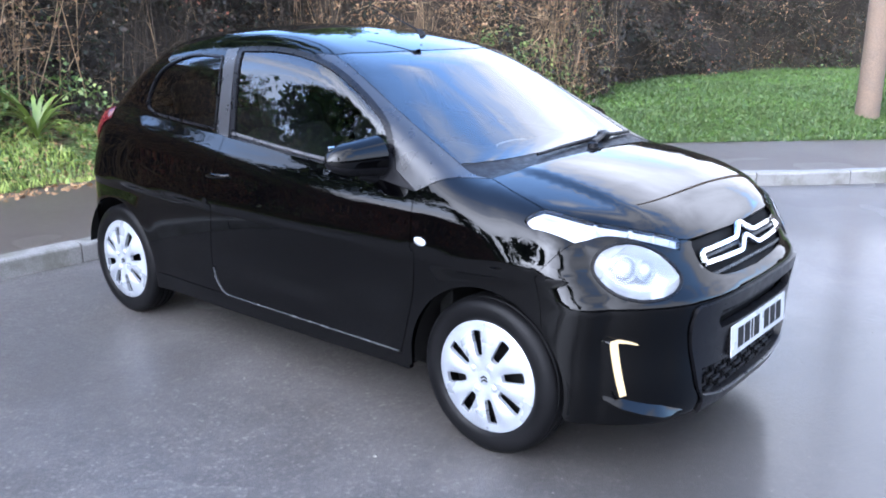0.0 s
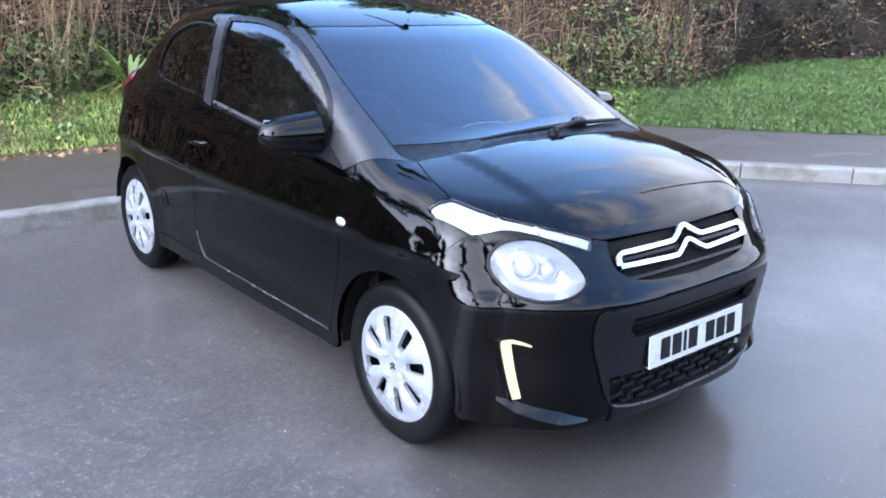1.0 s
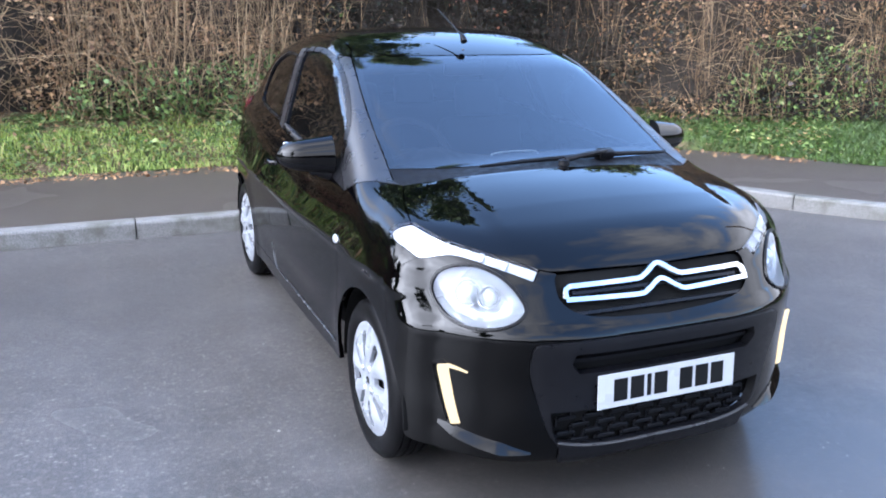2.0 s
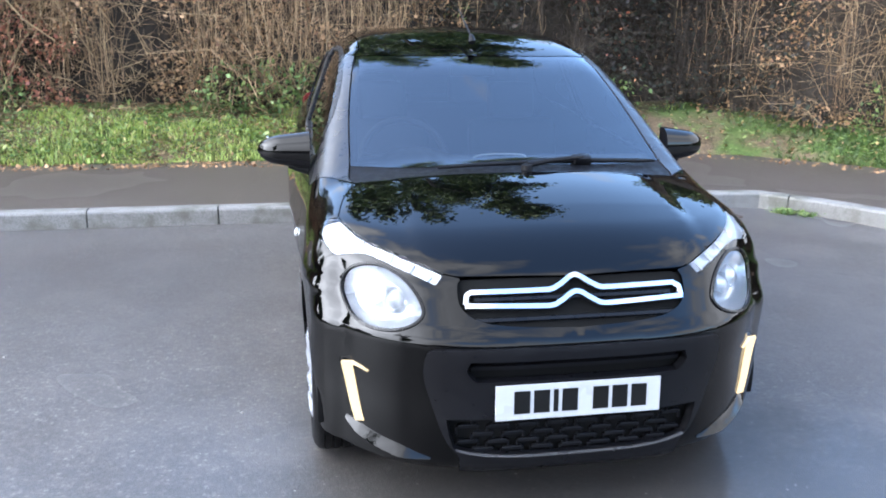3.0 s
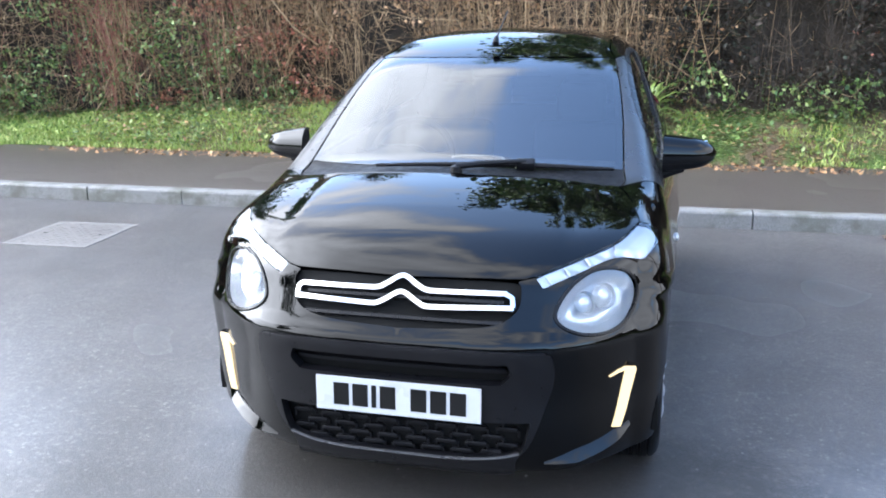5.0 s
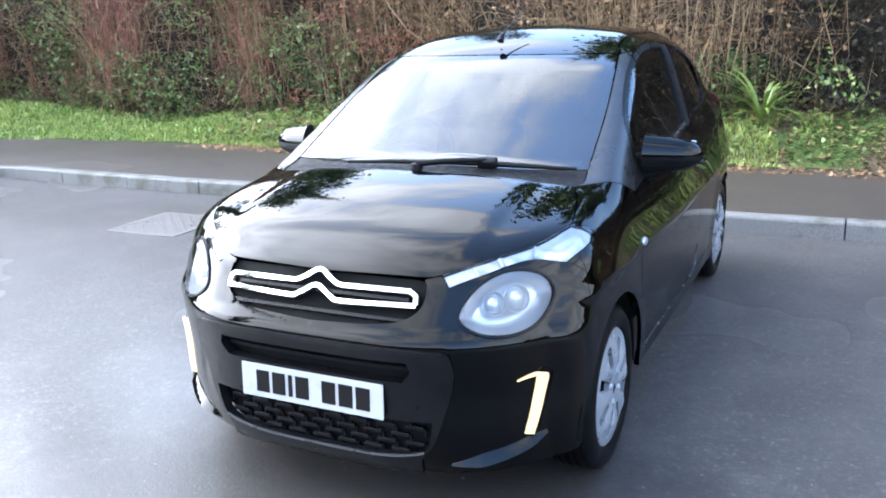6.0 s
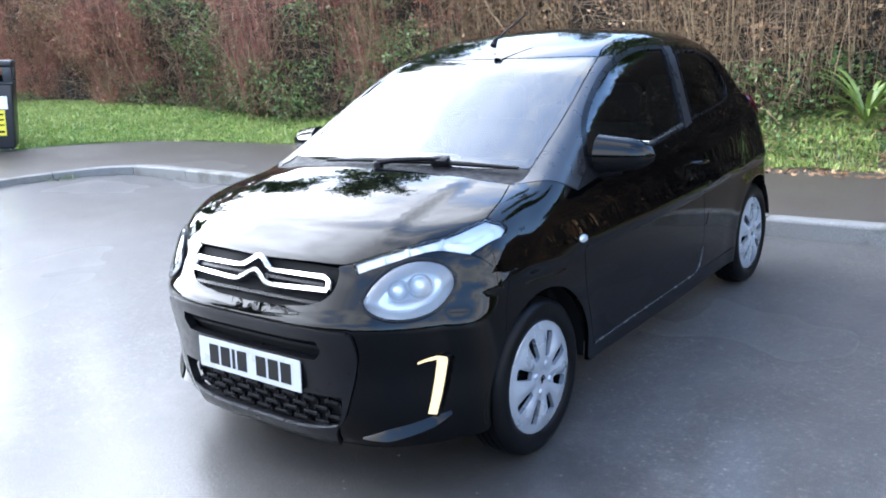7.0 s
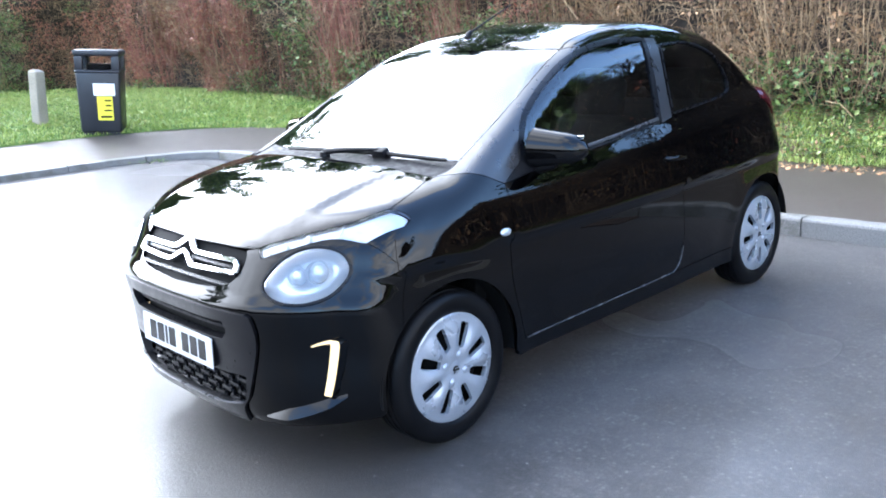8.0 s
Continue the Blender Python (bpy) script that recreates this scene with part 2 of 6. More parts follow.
KERB = (lambda n: (n.bump(n.noise(180, 3), 0.5, 0.002), n.done(n.mix(n.ramp(n.noise(5, 5), (0.45, 0.0), (0.68, 0.75)), n.ramp(n.noise(130, 3), (0.3, (0.11, 0.107, 0.10)), (0.7, (0.19, 0.185, 0.178))), (0.06, 0.06, 0.04)), 0.6))[1])(KERB)
def turf():
    """Mown lawn at both ends of the bank; leaf mould and thin grass between."""
    n = Nodes("bank_turf")
    xyz = n.t.nodes.new("ShaderNodeSeparateXYZ")
    n.link(n.co, xyz.inputs[0])
    far = n.t.nodes.new("ShaderNodeMath")
    far.operation = "MULTIPLY_ADD"
    far.inputs[1].default_value, far.inputs[2].default_value = 1 / 13.0, 0.5
    n.link(xyz.outputs["X"], far.inputs[0])
    lawn = n.ramp(far.outputs[0], (0.06, 1.0), (0.14, 0.0), (0.84, 0.0), (0.93, 1.0))
    green = n.ramp(n.noise(30, 4), (0.3, (0.045, 0.085, 0.012)), (0.7, (0.085, 0.14, 0.022)))
    mould = n.mix(n.ramp(n.noise(1.6, 5), (0.40, 0.0), (0.60, 1.0)), n.ramp(n.noise(26, 4), (0.3, (0.04, 0.06, 0.016)), (0.7, (0.095, 0.14, 0.036))), n.ramp(n.noise(34, 4), (0.3, (0.06, 0.042, 0.026)), (0.7, (0.16, 0.115, 0.07))))
    n.bump(n.noise(45, 5), 0.8, 0.03)
    return n.done(n.mix(lawn, mould, green), 0.9, spec=0.2)


SOIL = turf()
# darker copy of the grass: the east lawn's weaker light put into its colour
DIMGRASS = leafy("dim_grass_blades", (0.0245, 0.0533, 0.0072), (0.0374, 0.0749, 0.0101), (0.054, 0.0936, 0.0144), (0.072, 0.09, 0.0245))
GRASS = leafy("grass_blades", (0.135, 0.2, 0.033), (0.223, 0.297, 0.0528), (0.311, 0.386, 0.0825), (0.392, 0.373, 0.132))
IVY = leafy("ivy_leaves", (0.0489, 0.0938, 0.0205), (0.105, 0.168, 0.0363), (0.237, 0.282, 0.0848), rough=0.45)
BROWN = leafy("dead_bramble_leaves", (0.149, 0.0822, 0.0382), (0.279, 0.158, 0.0718), (0.428, 0.261, 0.126), (0.213, 0.108, 0.0538))
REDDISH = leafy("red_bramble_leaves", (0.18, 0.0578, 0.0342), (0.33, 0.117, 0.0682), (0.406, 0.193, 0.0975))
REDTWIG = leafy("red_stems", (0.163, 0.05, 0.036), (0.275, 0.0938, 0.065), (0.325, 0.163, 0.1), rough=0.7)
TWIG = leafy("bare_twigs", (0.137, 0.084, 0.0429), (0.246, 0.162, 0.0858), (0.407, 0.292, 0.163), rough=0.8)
# twigs and leaves of the shaded hedge: the shade is put into darker colours
SHADETWIG = leafy("shaded_twigs", (0.0144, 0.00988, 0.0065), (0.036, 0.0251, 0.0156), (0.088, 0.0646, 0.0403), rough=0.85)
SHADELEAF = leafy("shaded_hedge_leaves", (0.015, 0.010, 0.006), (0.010, 0.019, 0.006), (0.029, 0.019, 0.011), (0.042, 0.027, 0.016), rough=0.6)
BARK = plain("tree_bark", (0.055, 0.045, 0.036), 0.9, grain=25, vary=0.4, relief=0.01)
# near-black brown with the shade inside a hedge put into it
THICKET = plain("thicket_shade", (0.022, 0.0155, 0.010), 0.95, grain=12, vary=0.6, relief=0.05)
FERN = leafy("fern_fronds", (0.08, 0.13, 0.022), (0.15, 0.21, 0.04), (0.25, 0.28, 0.075), rough=0.4)
POLE = plain("weathered_pole_wood", (0.12, 0.085, 0.06), 0.85, grain=60, vary=0.3, relief=0.003)
TIMBER = plain("grey_post_timber", (0.27, 0.24, 0.19), 0.85, grain=50, vary=0.25, relief=0.003)
BIN = plain("black_bin_plastic", (0.012, 0.013, 0.017), 0.4, grain=80)
STICKER = plain("white_sticker", (0.75, 0.76, 0.75), 0.5, vary=0.05)
YELLOW = plain("yellow_sticker", (0.72, 0.62, 0.04), 0.5, vary=0.05)
RUST = plain("rusty_iron", (0.062, 0.045, 0.036), 0.8, 0.3, grain=60, vary=0.4, relief=0.002)
WORN = plain("worn_steel", (0.115, 0.105, 0.095), 0.6, 0.1, grain=40, vary=0.25, relief=0.001)
CONCRETE = plain("pale_concrete", (0.135, 0.126, 0.116), 0.7, grain=70, vary=0.2, relief=0.002)

# ---------------------------------------------------------------- mesh helpers


def mesh_of(name, verts, faces, material, normals=None, smooth=True):
    me = bpy.data.meshes.new(name)
    me.from_pydata([tuple(map(float, v)) for v in verts], [], [tuple(map(int, f)) for f in faces])
    me.materials.append(material)
    me.polygons.foreach_set("use_smooth", [smooth] * len(me.polygons))
    me.update()
    if normals is not None:
        me.normals_split_custom_set([tuple(map(float, n)) for n in normals])
    return me


def place(name, me, parent=None, label="", m=None):
    ob = new(name, me)
    if parent is not None:
        ob.parent = parent
    if m is not None:
        ob.matrix_basis = m
    if label:
        ob["label"] = label
    return ob


def part(name, bm, material, parent, label="", smooth=False):
    me = bpy.data.meshes.new(name)
    bm.normal_update()
    bm.to_mesh(me)
    bm.free()
    me.materials.append(material)
    if smooth:
        me.polygons.foreach_set("use_smooth", [True] * len(me.polygons))
        me.set_sharp_from_angle(angle=radians(38))
    return place(name, me, parent, label)


def thing(name, label, category, group="", kind="", m=None):
    return tagged(place(name, None, None, "", m), label, category, group, kind)


def box(bm, lo, hi, bevel=0.0, m=None, segments=2):
    """A bevelled box between two corners, added to bm."""
    c = [(a + b) / 2 for a, b in zip(lo, hi)]
    s = [abs(b - a) for a, b in zip(lo, hi)]
    t = bmesh.new()
    bmesh.ops.create_cube(t, size=1, matrix=Matrix.LocRotScale(c, None, s))
    if bevel:
        bmesh.ops.bevel(t, geom=list(t.edges), offset=bevel, segments=segments, affect="EDGES", profile=0.5)
    if m is not None:
        bmesh.ops.transform(t, matrix=m, verts=t.verts)
    add(bm, t)
    return bm


def add(bm, t):
    me = bpy.data.meshes.new("tmp")
    t.to_mesh(me)
    t.free()
    bm.from_mesh(me)
    bpy.data.meshes.remove(me)


def tube(bm, pts, radii, sides=8, cap=True):
    """A round bar along points, added to bm."""
    rings = []
    n = len(pts)
    for i, p in enumerate(pts):
        p = Vector(p)
        d = (Vector(pts[min(i + 1, n - 1)]) - Vector(pts[max(i - 1, 0)])).normalized()
        u = d.cross(Vector((0, 0, 1)) if abs(d.z) < 0.9 else Vector((1, 0, 0))).normalized()
        v = d.cross(u)
        r = radii if isinstance(radii, (int, float)) else radii[i]
        rings.append([bm.verts.new(p + r * (math.cos(2 * math.pi * k / sides) * u + math.sin(2 * math.pi * k / sides) * v)) for k in range(sides)])
    for a, b in zip(rings, rings[1:]):
        for k in range(sides):
            bm.faces.new((a[k], a[(k + 1) % sides], b[(k + 1) % sides], b[k]))
    if cap:
        bm.faces.new(rings[0][::-1])
        bm.faces.new(rings[-1])
    return bm


def lathe(bm, profile, sides=48, axis="x", closed=False):
    """A turned form: profile of (along the axis, radius)."""
    rings = []
    for a, r in profile:
        ring = []
        for k in range(sides):
            c, s = math.cos(2 * math.pi * k / sides) * r, math.sin(2 * math.pi * k / sides) * r
            ring.append(bm.verts.new((a, c, s) if axis == "x" else (c, s, a)))
        rings.append(ring)
    pairs = list(zip(rings, rings[1:])) + ([(rings[-1], rings[0])] if closed else [])
    for a, b in pairs:
        for k in range(sides):
            bm.faces.new((a[k], a[(k + 1) % sides], b[(k + 1) % sides], b[k]))
    if not closed:
        for ring in (rings[0], rings[-1]):
            if max(v.co.length for v in ring) > 0.002:
                bm.faces.new(ring)
    bmesh.ops.recalc_face_normals(bm, faces=bm.faces)
    return bm


# ---------------------------------------------------------------- the car's skin
def spline(pts, n=12, closed=False):
    """Catmull-Rom through points, n steps a span."""
    p = np.array(pts, float)
    q = np.vstack([p[-1:], p, p[:2]]) if closed else np.vstack([2 * p[0] - p[1], p, 2 * p[-1] - p[-2]])
    t = np.linspace(0, 1, n, endpoint=False)[:, None]
    out = []
    for i in range(len(q) - 3):
        a, b, c, d = q[i:i + 4]
        out.append(0.5 * (2 * b + (c - a) * t + (2 * a - 5 * b + 4 * c - d) * t ** 2 + (3 * b - a - 3 * c + d) * t ** 3))
    out = np.vstack(out)
    return out if closed else np.vstack([out, p[-1:]])


def curve_of(*knots):
    s = spline(knots, 24)
    order = np.argsort(s[:, 0])
    return lambda v: np.interp(v, s[order, 0], s[order, 1])


NOSE = curve_of((0.05, -1.70), (0.14, -1.752), (0.22, -1.786), (0.32, -1.800), (0.44, -1.804), (0.56, -1.818), (0.605, -1.818), (0.65, -1.785), (0.72, -1.745), (0.80, -1.715), (0.88, -1.66), (1.0, -1.56), (1.4, -1.2))
BONNET = curve_of((-1.95, 0.64), (-1.75, 0.792), (-1.6, 0.868), (-1.4, 0.925), (-1.2, 0.965), (-1.0, 0.987), (-0.7, 0.985), (-0.4, 0.985), (0.0, 1.015), (0.5, 1.05), (1.0, 1.09), (1.7, 1.13))
TAIL = curve_of((0.05, 1.52), (0.2, 1.59), (0.4, 1.635), (0.62, 1.635), (0.8, 1.60), (1.0, 1.545), (1.2, 1.47), (1.5, 1.35))
HATCH = curve_of((0.8, 1.62), (1.0, 1.50), (1.1, 1.42), (1.2, 1.30), (1.3, 1.16), (1.4, 1.02), (1.6, 0.74))
AXLES = (-1.17, 1.17)


def smax(a, b, k):
    h = np.maximum(k - np.abs(a - b), 0) / k
    return np.maximum(a, b) + h * h * k / 4


def body_field(P):
    """Signed field of the car's outer skin: below nought inside. The car points to -y and stands on z = 0."""
    x, y, z = np.abs(P[..., 0]), P[..., 1], P[..., 2]
    wide = 0.803 - 0.018 * ((y + 0.1) / 1.3) ** 2 - np.where(z > 0.62, 0.42 - 0.17 * np.clip((y + 0.75) / 0.6, 0, 1) * np.clip((1.35 - y) / 0.4, 0, 1), 0.11) * (z - 0.62) ** 2
    for a in AXLES:
        r = np.hypot(y - a, z - 0.284)
        wide = wide + 0.008 * np.exp(-((r - 0.32) / 0.075) ** 2)
    wide = wide - 0.010 * np.exp(-((z - 0.36) / 0.07) ** 2) * np.clip(1 - ((y + 0.1) / 0.75) ** 2, 0, 1)
    side = x - wide
    front = (NOSE(z) + 0.23 * (np.minimum(x, 0.69) / 0.69) ** 3.8 + 0.8 * np.maximum(x - 0.69, 0) - y) * 0.9
    fold = np.clip((0.50 - x) / 0.07, 0, 1)
    lift = 0.009 * fold * fold * (3 - 2 * fold) * np.clip((-1.02 - y) / 0.12, 0, 1) * np.clip((y + 1.66) / 0.25, 0, 1)
    top = (z - (BONNET(y) - 0.055 * (x / 0.7) ** 2.4 + lift)) * 0.95
    tail = y - (TAIL(z) - 0.13 * (x / 0.68) ** 3.6)
    low = smax(smax(smax(smax(side, front, 0.055), tail, 0.12), top, 0.11), 0.165 - z, 0.035)
    cab = (x - (0.728 - 0.37 * (z - 1.0) - 0.055 * np.maximum(0, y - 0.4) ** 2 - 0.03 * np.maximum(0, -0.3 - y))) * 0.94
    screen = (-1.035 + (z - 0.965) / 0.507 + 0.075 * (x / 0.6) ** 2.2 - 0.07 * np.maximum(0, z - 1.1) + 7.0 * np.maximum(0, z - 1.285) ** 2 - y) * 0.45
    roof = z - (1.462 - 0.055 * ((y - 0.35) / 0.6) ** 2 - 0.045 * (x / 0.55) ** 2.2)
    back = (y - (HATCH(z) - 0.13 * (x / 0.6) ** 2)) * 0.75
    up = smax(smax(cab, roof, 0.13), smax(screen, back, 0.02), 0.06)
    up = smax(up, 0.7 - z, 0.02)
    return -smax(-low, -up, 0.035)


def slope(P):
    e = 1e-3
    g = np.stack([body_field(P + d) - body_field(P - d) for d in np.eye(3) * e], -1)
    return g / np.maximum(np.linalg.norm(g, axis=-1, keepdims=True), 1e-9)


def snap(P):
    """The nearest places on the skin."""
    P = np.array(P, float)
    for _ in range(14):
        e = 1e-3
        g = np.stack([body_field(P + d) - body_field(P - d) for d in np.eye(3) * e], -1) / (2 * e)
        P = P - (body_field(P) / np.maximum((g * g).sum(-1), 0.05))[..., None] * g
    return P


def meet(start, way, far=3.0, n=120):
    """Where rays first meet the skin (nan: never)."""
    s = np.linspace(0, far, n)
    v = np.stack([body_field(start + way * d) for d in s])
    inside = v < 0
    hit = inside.any(0)
    k = np.maximum(inside.argmax(0), 1)
    lo, hi = s[k - 1], s[k]
    for _ in range(26):
        mid = (lo + hi) / 2
        neg = body_field(start + way * mid[:, None]) < 0
        lo, hi = np.where(neg, lo, mid), np.where(neg, mid, hi)
    out = start + way * hi[:, None]
    out[~hit] = np.nan
    return out


def ring(*pieces):
    """A closed outline on the skin, of smooth pieces that meet in corners; control places are near the skin."""
    out = []
    for k, piece in enumerate(pieces):
        p = np.array(piece, float)
        s = spline(p, 10) if len(p) > 2 else np.linspace(p[0], p[1], 12)
        nxt = np.array(pieces[(k + 1) % len(pieces)][0], float)
        if np.linalg.norm(s[-1] - nxt) > 1e-4:
            s = np.vstack([s, np.linspace(s[-1], nxt, max(3, int(np.linalg.norm(s[-1] - nxt) / 0.02)))[1:-1]])
        else:
            s = s[:-1]
        out.append(s)
    return snap(even(np.vstack(out), 0.016))


def even(p, step):
    """A closed line of points at about even steps, its corners kept."""
    out = []
    for a, b in zip(p, np.roll(p, -1, 0)):
        d = np.linalg.norm(b - a)
        if out and d < 1e-5:
            continue
        out.extend(a + (b - a) * t for t in np.linspace(0, 1, max(1, int(round(d / step))), endpoint=False))
    keep = [out[0]]
    for q in out[1:]:
        if np.linalg.norm(q - keep[-1]) > step * 0.35:
            keep.append(q)
    return np.array(keep)


def oval(points):
    return snap(even(spline(points, 10, True), 0.012))


def in_rings(q, rings):
    """Even-odd test of points against closed lines in the plane."""
    odd = np.zeros(len(q), bool)
    for r in rings:
        for a, b in zip(r, np.roll(r, -1, 0)):
            if a[1] == b[1]:
                continue
            cross = (a[1] > q[:, 1]) != (b[1] > q[:, 1])
            odd ^= cross & (q[:, 0] < (b[0] - a[0]) * (q[:, 1] - a[1]) / (b[1] - a[1]) + a[0])
    return odd


def inset(r, g):
    """A closed plane line moved inwards by g."""
    t = np.roll(r, -1, 0) - np.roll(r, 1, 0)
    t /= np.maximum(np.linalg.norm(t, axis=1, keepdims=True), 1e-9)
    area = 0.5 * np.sum(r[:, 0] * np.roll(r[:, 1], -1) - np.roll(r[:, 0], -1) * r[:, 1])
    return r + np.stack([-t[:, 1], t[:, 0]], 1) * (g if area > 0 else -g)


def net(rings, step):
    """Triangles that fill the first line less the others."""
    from mathutils.geometry import delaunay_2d_cdt
    lo, hi = rings[0].min(0), rings[0].max(0)
    gx, gy = np.meshgrid(np.arange(lo[0], hi[0], step), np.arange(lo[1], hi[1], step * 0.866))
    gx = gx + (np.arange(gx.shape[0]) % 2)[:, None] * step / 2
    g = np.stack([gx.ravel(), gy.ravel()], 1)
    g = g[in_rings(g, rings)]
    edge = np.vstack(rings)
    if len(g):
        near = np.full(len(g), 9.0)
        for e in edge:
            near = np.minimum(near, np.hypot(*(g - e).T))
        g = g[near > 0.6 * step]
    pts = [Vector(p) for p in np.vstack([edge, g])]
    links, at = [], 0
    for r in rings:
        links += [(at + i, at + (i + 1) % len(r)) for i in range(len(r))]
        at += len(r)
    v, _, f, *_ = delaunay_2d_cdt(pts, links, [], 0, 1e-6)
    v = np.array([tuple(p) for p in v])
    f = np.array([t for t in f if len(t) == 3])
    return v, f[in_rings(v[f].mean(1), rings)]


def skin(rings, way, gap=0.0018, off=0.0, depth=0.014, step=0.028, dish=None):
    """A panel of the skin within outlines, seen along way: verts, faces and a normal for each corner. dish(inside) bulges it."""
    w = np.array(way, float) / np.linalg.norm(way)
    u = np.cross((0, 0, 1), w) if abs(w[2]) < 0.95 else np.array((1.0, 0, 0))
    u /= np.linalg.norm(u)
    v = np.cross(w, u)
    flat = [np.stack([r @ u, r @ v], 1) for r in rings]
    flat = [inset(r, gap if k == 0 else -gap) for k, r in enumerate(flat)]
    q, f = net(flat, step)
    base = q[:, :1] * u + q[:, 1:] * v
    mid = float(np.mean(rings[0] @ w))
    P = meet(base + w * (mid + 0.5), np.broadcast_to(-w, base.shape), far=1.1, n=90)
    bad = np.isnan(P[:, 0])
    if bad.any():
        src = np.vstack(rings)
        near = np.array([src[np.argmin(np.hypot(*(np.stack([src @ u, src @ v], 1) - c).T))] for c in q[bad]])
        P[bad] = snap(near)
    nrm = slope(P)
    lift = np.full(len(P), float(off))
    if dish is not None:
        d = np.full(len(q), 9.0)
        for e in np.vstack(flat):
            d = np.minimum(d, np.hypot(*(q - e).T))
        lift = lift + dish(d)
    P = P + nrm * lift[:, None]
    tri = P[f]
    flip = np.einsum("ij,ij->i", np.cross(tri[:, 1] - tri[:, 0], tri[:, 2] - tri[:, 0]), nrm[f].mean(1)) < 0
    f[flip] = f[flip][:, ::-1]
    if dish is not None:
        fn = np.cross(P[f[:, 1]] - P[f[:, 0]], P[f[:, 2]] - P[f[:, 0]])
        nrm = np.zeros_like(P)
        for k in range(3):
            np.add.at(nrm, f[:, k], fn)
        nrm /= np.maximum(np.linalg.norm(nrm, axis=1, keepdims=True), 1e-12)
    faces, corner = [tuple(t) for t in f], [nrm[i] for t in f for i in t]
    if depth:
        seen = {}
        for t in faces:
            for a, b in zip(t, t[1:] + t[:1]):
                seen[(a, b)] = 1
        rim = [(a, b) for a, b in seen if (b, a) not in seen]
        low, verts = {}, list(P)
        for a, b in rim:
            for i in (a, b):
                if i not in low:
                    low[i] = len(verts)
                    verts.append(P[i] - nrm[i] * depth)
        for a, b in rim:
            faces.append((b, a, low[a], low[b]))
            d = np.cross(verts[a] - verts[b], verts[low[a]] - verts[b])
            d = d / max(np.linalg.norm(d), 1e-9)
            corner += [d] * 4
        P = np.array(verts)
    return P, faces, corner


def mirrored(s):
    P, faces, corner = s
    flip = np.array((-1.0, 1, 1))
    out, k = [], 0
    for f in faces:
        out += [corner[k + j] * flip for j in reversed(range(len(f)))]
        k += len(f)
    return P * flip, [tuple(reversed(f)) for f in faces], out


def joined(a, b):
    n = len(a[0])
    return np.vstack([a[0], b[0]]), a[1] + [tuple(i + n for i in f) for f in b[1]], a[2] + b[2]


def panel(name, s, material, parent, label=""):
    return place(name, mesh_of(name, s[0], s[1], material, s[2]), parent, label)


def both(name, s, material, parent, label=""):
    return [panel(name, s, material, parent, label), panel(name, mirrored(s), material, parent, label)]


def ribbon(path, width, high, off=0.0, way=None, closed=False):
    """A rounded bar that lies on the skin along a path. width may change along it. Returns verts, faces, None."""
    p = np.array(path, float)
    if way is not None:
        w = np.array(way, float) / np.linalg.norm(way)
        p = meet(p + w * 0.5, np.broadcast_to(-w, p.shape), far=1.2, n=90)
    else:
        p = snap(p)
    n = slope(p)
    t = (np.roll(p, -1, 0) - np.roll(p, 1, 0)) if closed else np.gradient(p, axis=0)
    t /= np.linalg.norm(t, axis=1, keepdims=True)
    s = np.cross(n, t)
    s /= np.linalg.norm(s, axis=1, keepdims=True)
    wd = np.broadcast_to(np.asarray(width, float), (len(p),))[:, None]
    shape = [(-0.5, -0.3), (-0.5, 0.6), (-0.36, 1.0), (0.36, 1.0), (0.5, 0.6), (0.5, -0.3)]
    verts = np.concatenate([p + s * wd * a + n * (off + high * b) for a, b in shape])
    m, k, faces = len(p), len(shape), []
    for i in range(m if closed else m - 1):
        j = (i + 1) % m
        for a in range(k):
            b = (a + 1) % k
            faces.append((a * m + i, a * m + j, b * m + j, b * m + i))
    if not closed:
        faces += [tuple(a * m for a in range(k)), tuple(a * m + m - 1 for a in reversed(range(k)))]
    return verts, faces, None


def strip(name, path, width, high, material, parent, label="", **more):
    v, f, _ = ribbon(path, width, high, **more)
    me = mesh_of(name, v, f, material)
    bm = bmesh.new()
    bm.from_mesh(me)
    bmesh.ops.recalc_face_normals(bm, faces=bm.faces)
    bm.to_mesh(me)
    bm.free()
    me.polygons.foreach_set("use_smooth", [True] * len(me.polygons))
    me.set_sharp_from_angle(angle=radians(50))
    return place(name, me, parent, label)


def arch(axle, a0, a1, r=0.326, n=9):
    """The wheel arch's edge, angles from the rear (+y) upwards."""
    return [(0.79, axle + r * math.cos(radians(a)), 0.284 + r * math.sin(radians(a))) for a in np.linspace(a0, a1, n)]


car = thing("car", "glossy black three-door hatchback parked on wet asphalt with running lights lit", "car")

# shared edges, on the +x side
BONNET_SIDE = [(0.605, -1.06, 0.945), (0.655, -1.20, 0.92), (0.682, -1.33, 0.885)]
LAMP_TOP = [(0.682, -1.33, 0.885), (0.625, -1.465, 0.855), (0.52, -1.58, 0.825), (0.395, -1.672, 0.785)]
LAMP_LOW = [(0.42, -1.688, 0.755), (0.52, -1.615, 0.788), (0.615, -1.530, 0.815), (0.70, -1.46, 0.797), (0.743, -1.325, 0.832)]
BONNET_NOSE = [(0.395, -1.672, 0.785), (0.33, -1.690, 0.778), (0.07, -1.706, 0.775), (0.0, -1.707, 0.775)]
BONNET_BACK = [(0.0, -1.125, 0.97), (0.35, -1.108, 0.965), (0.605, -1.06, 0.945)]
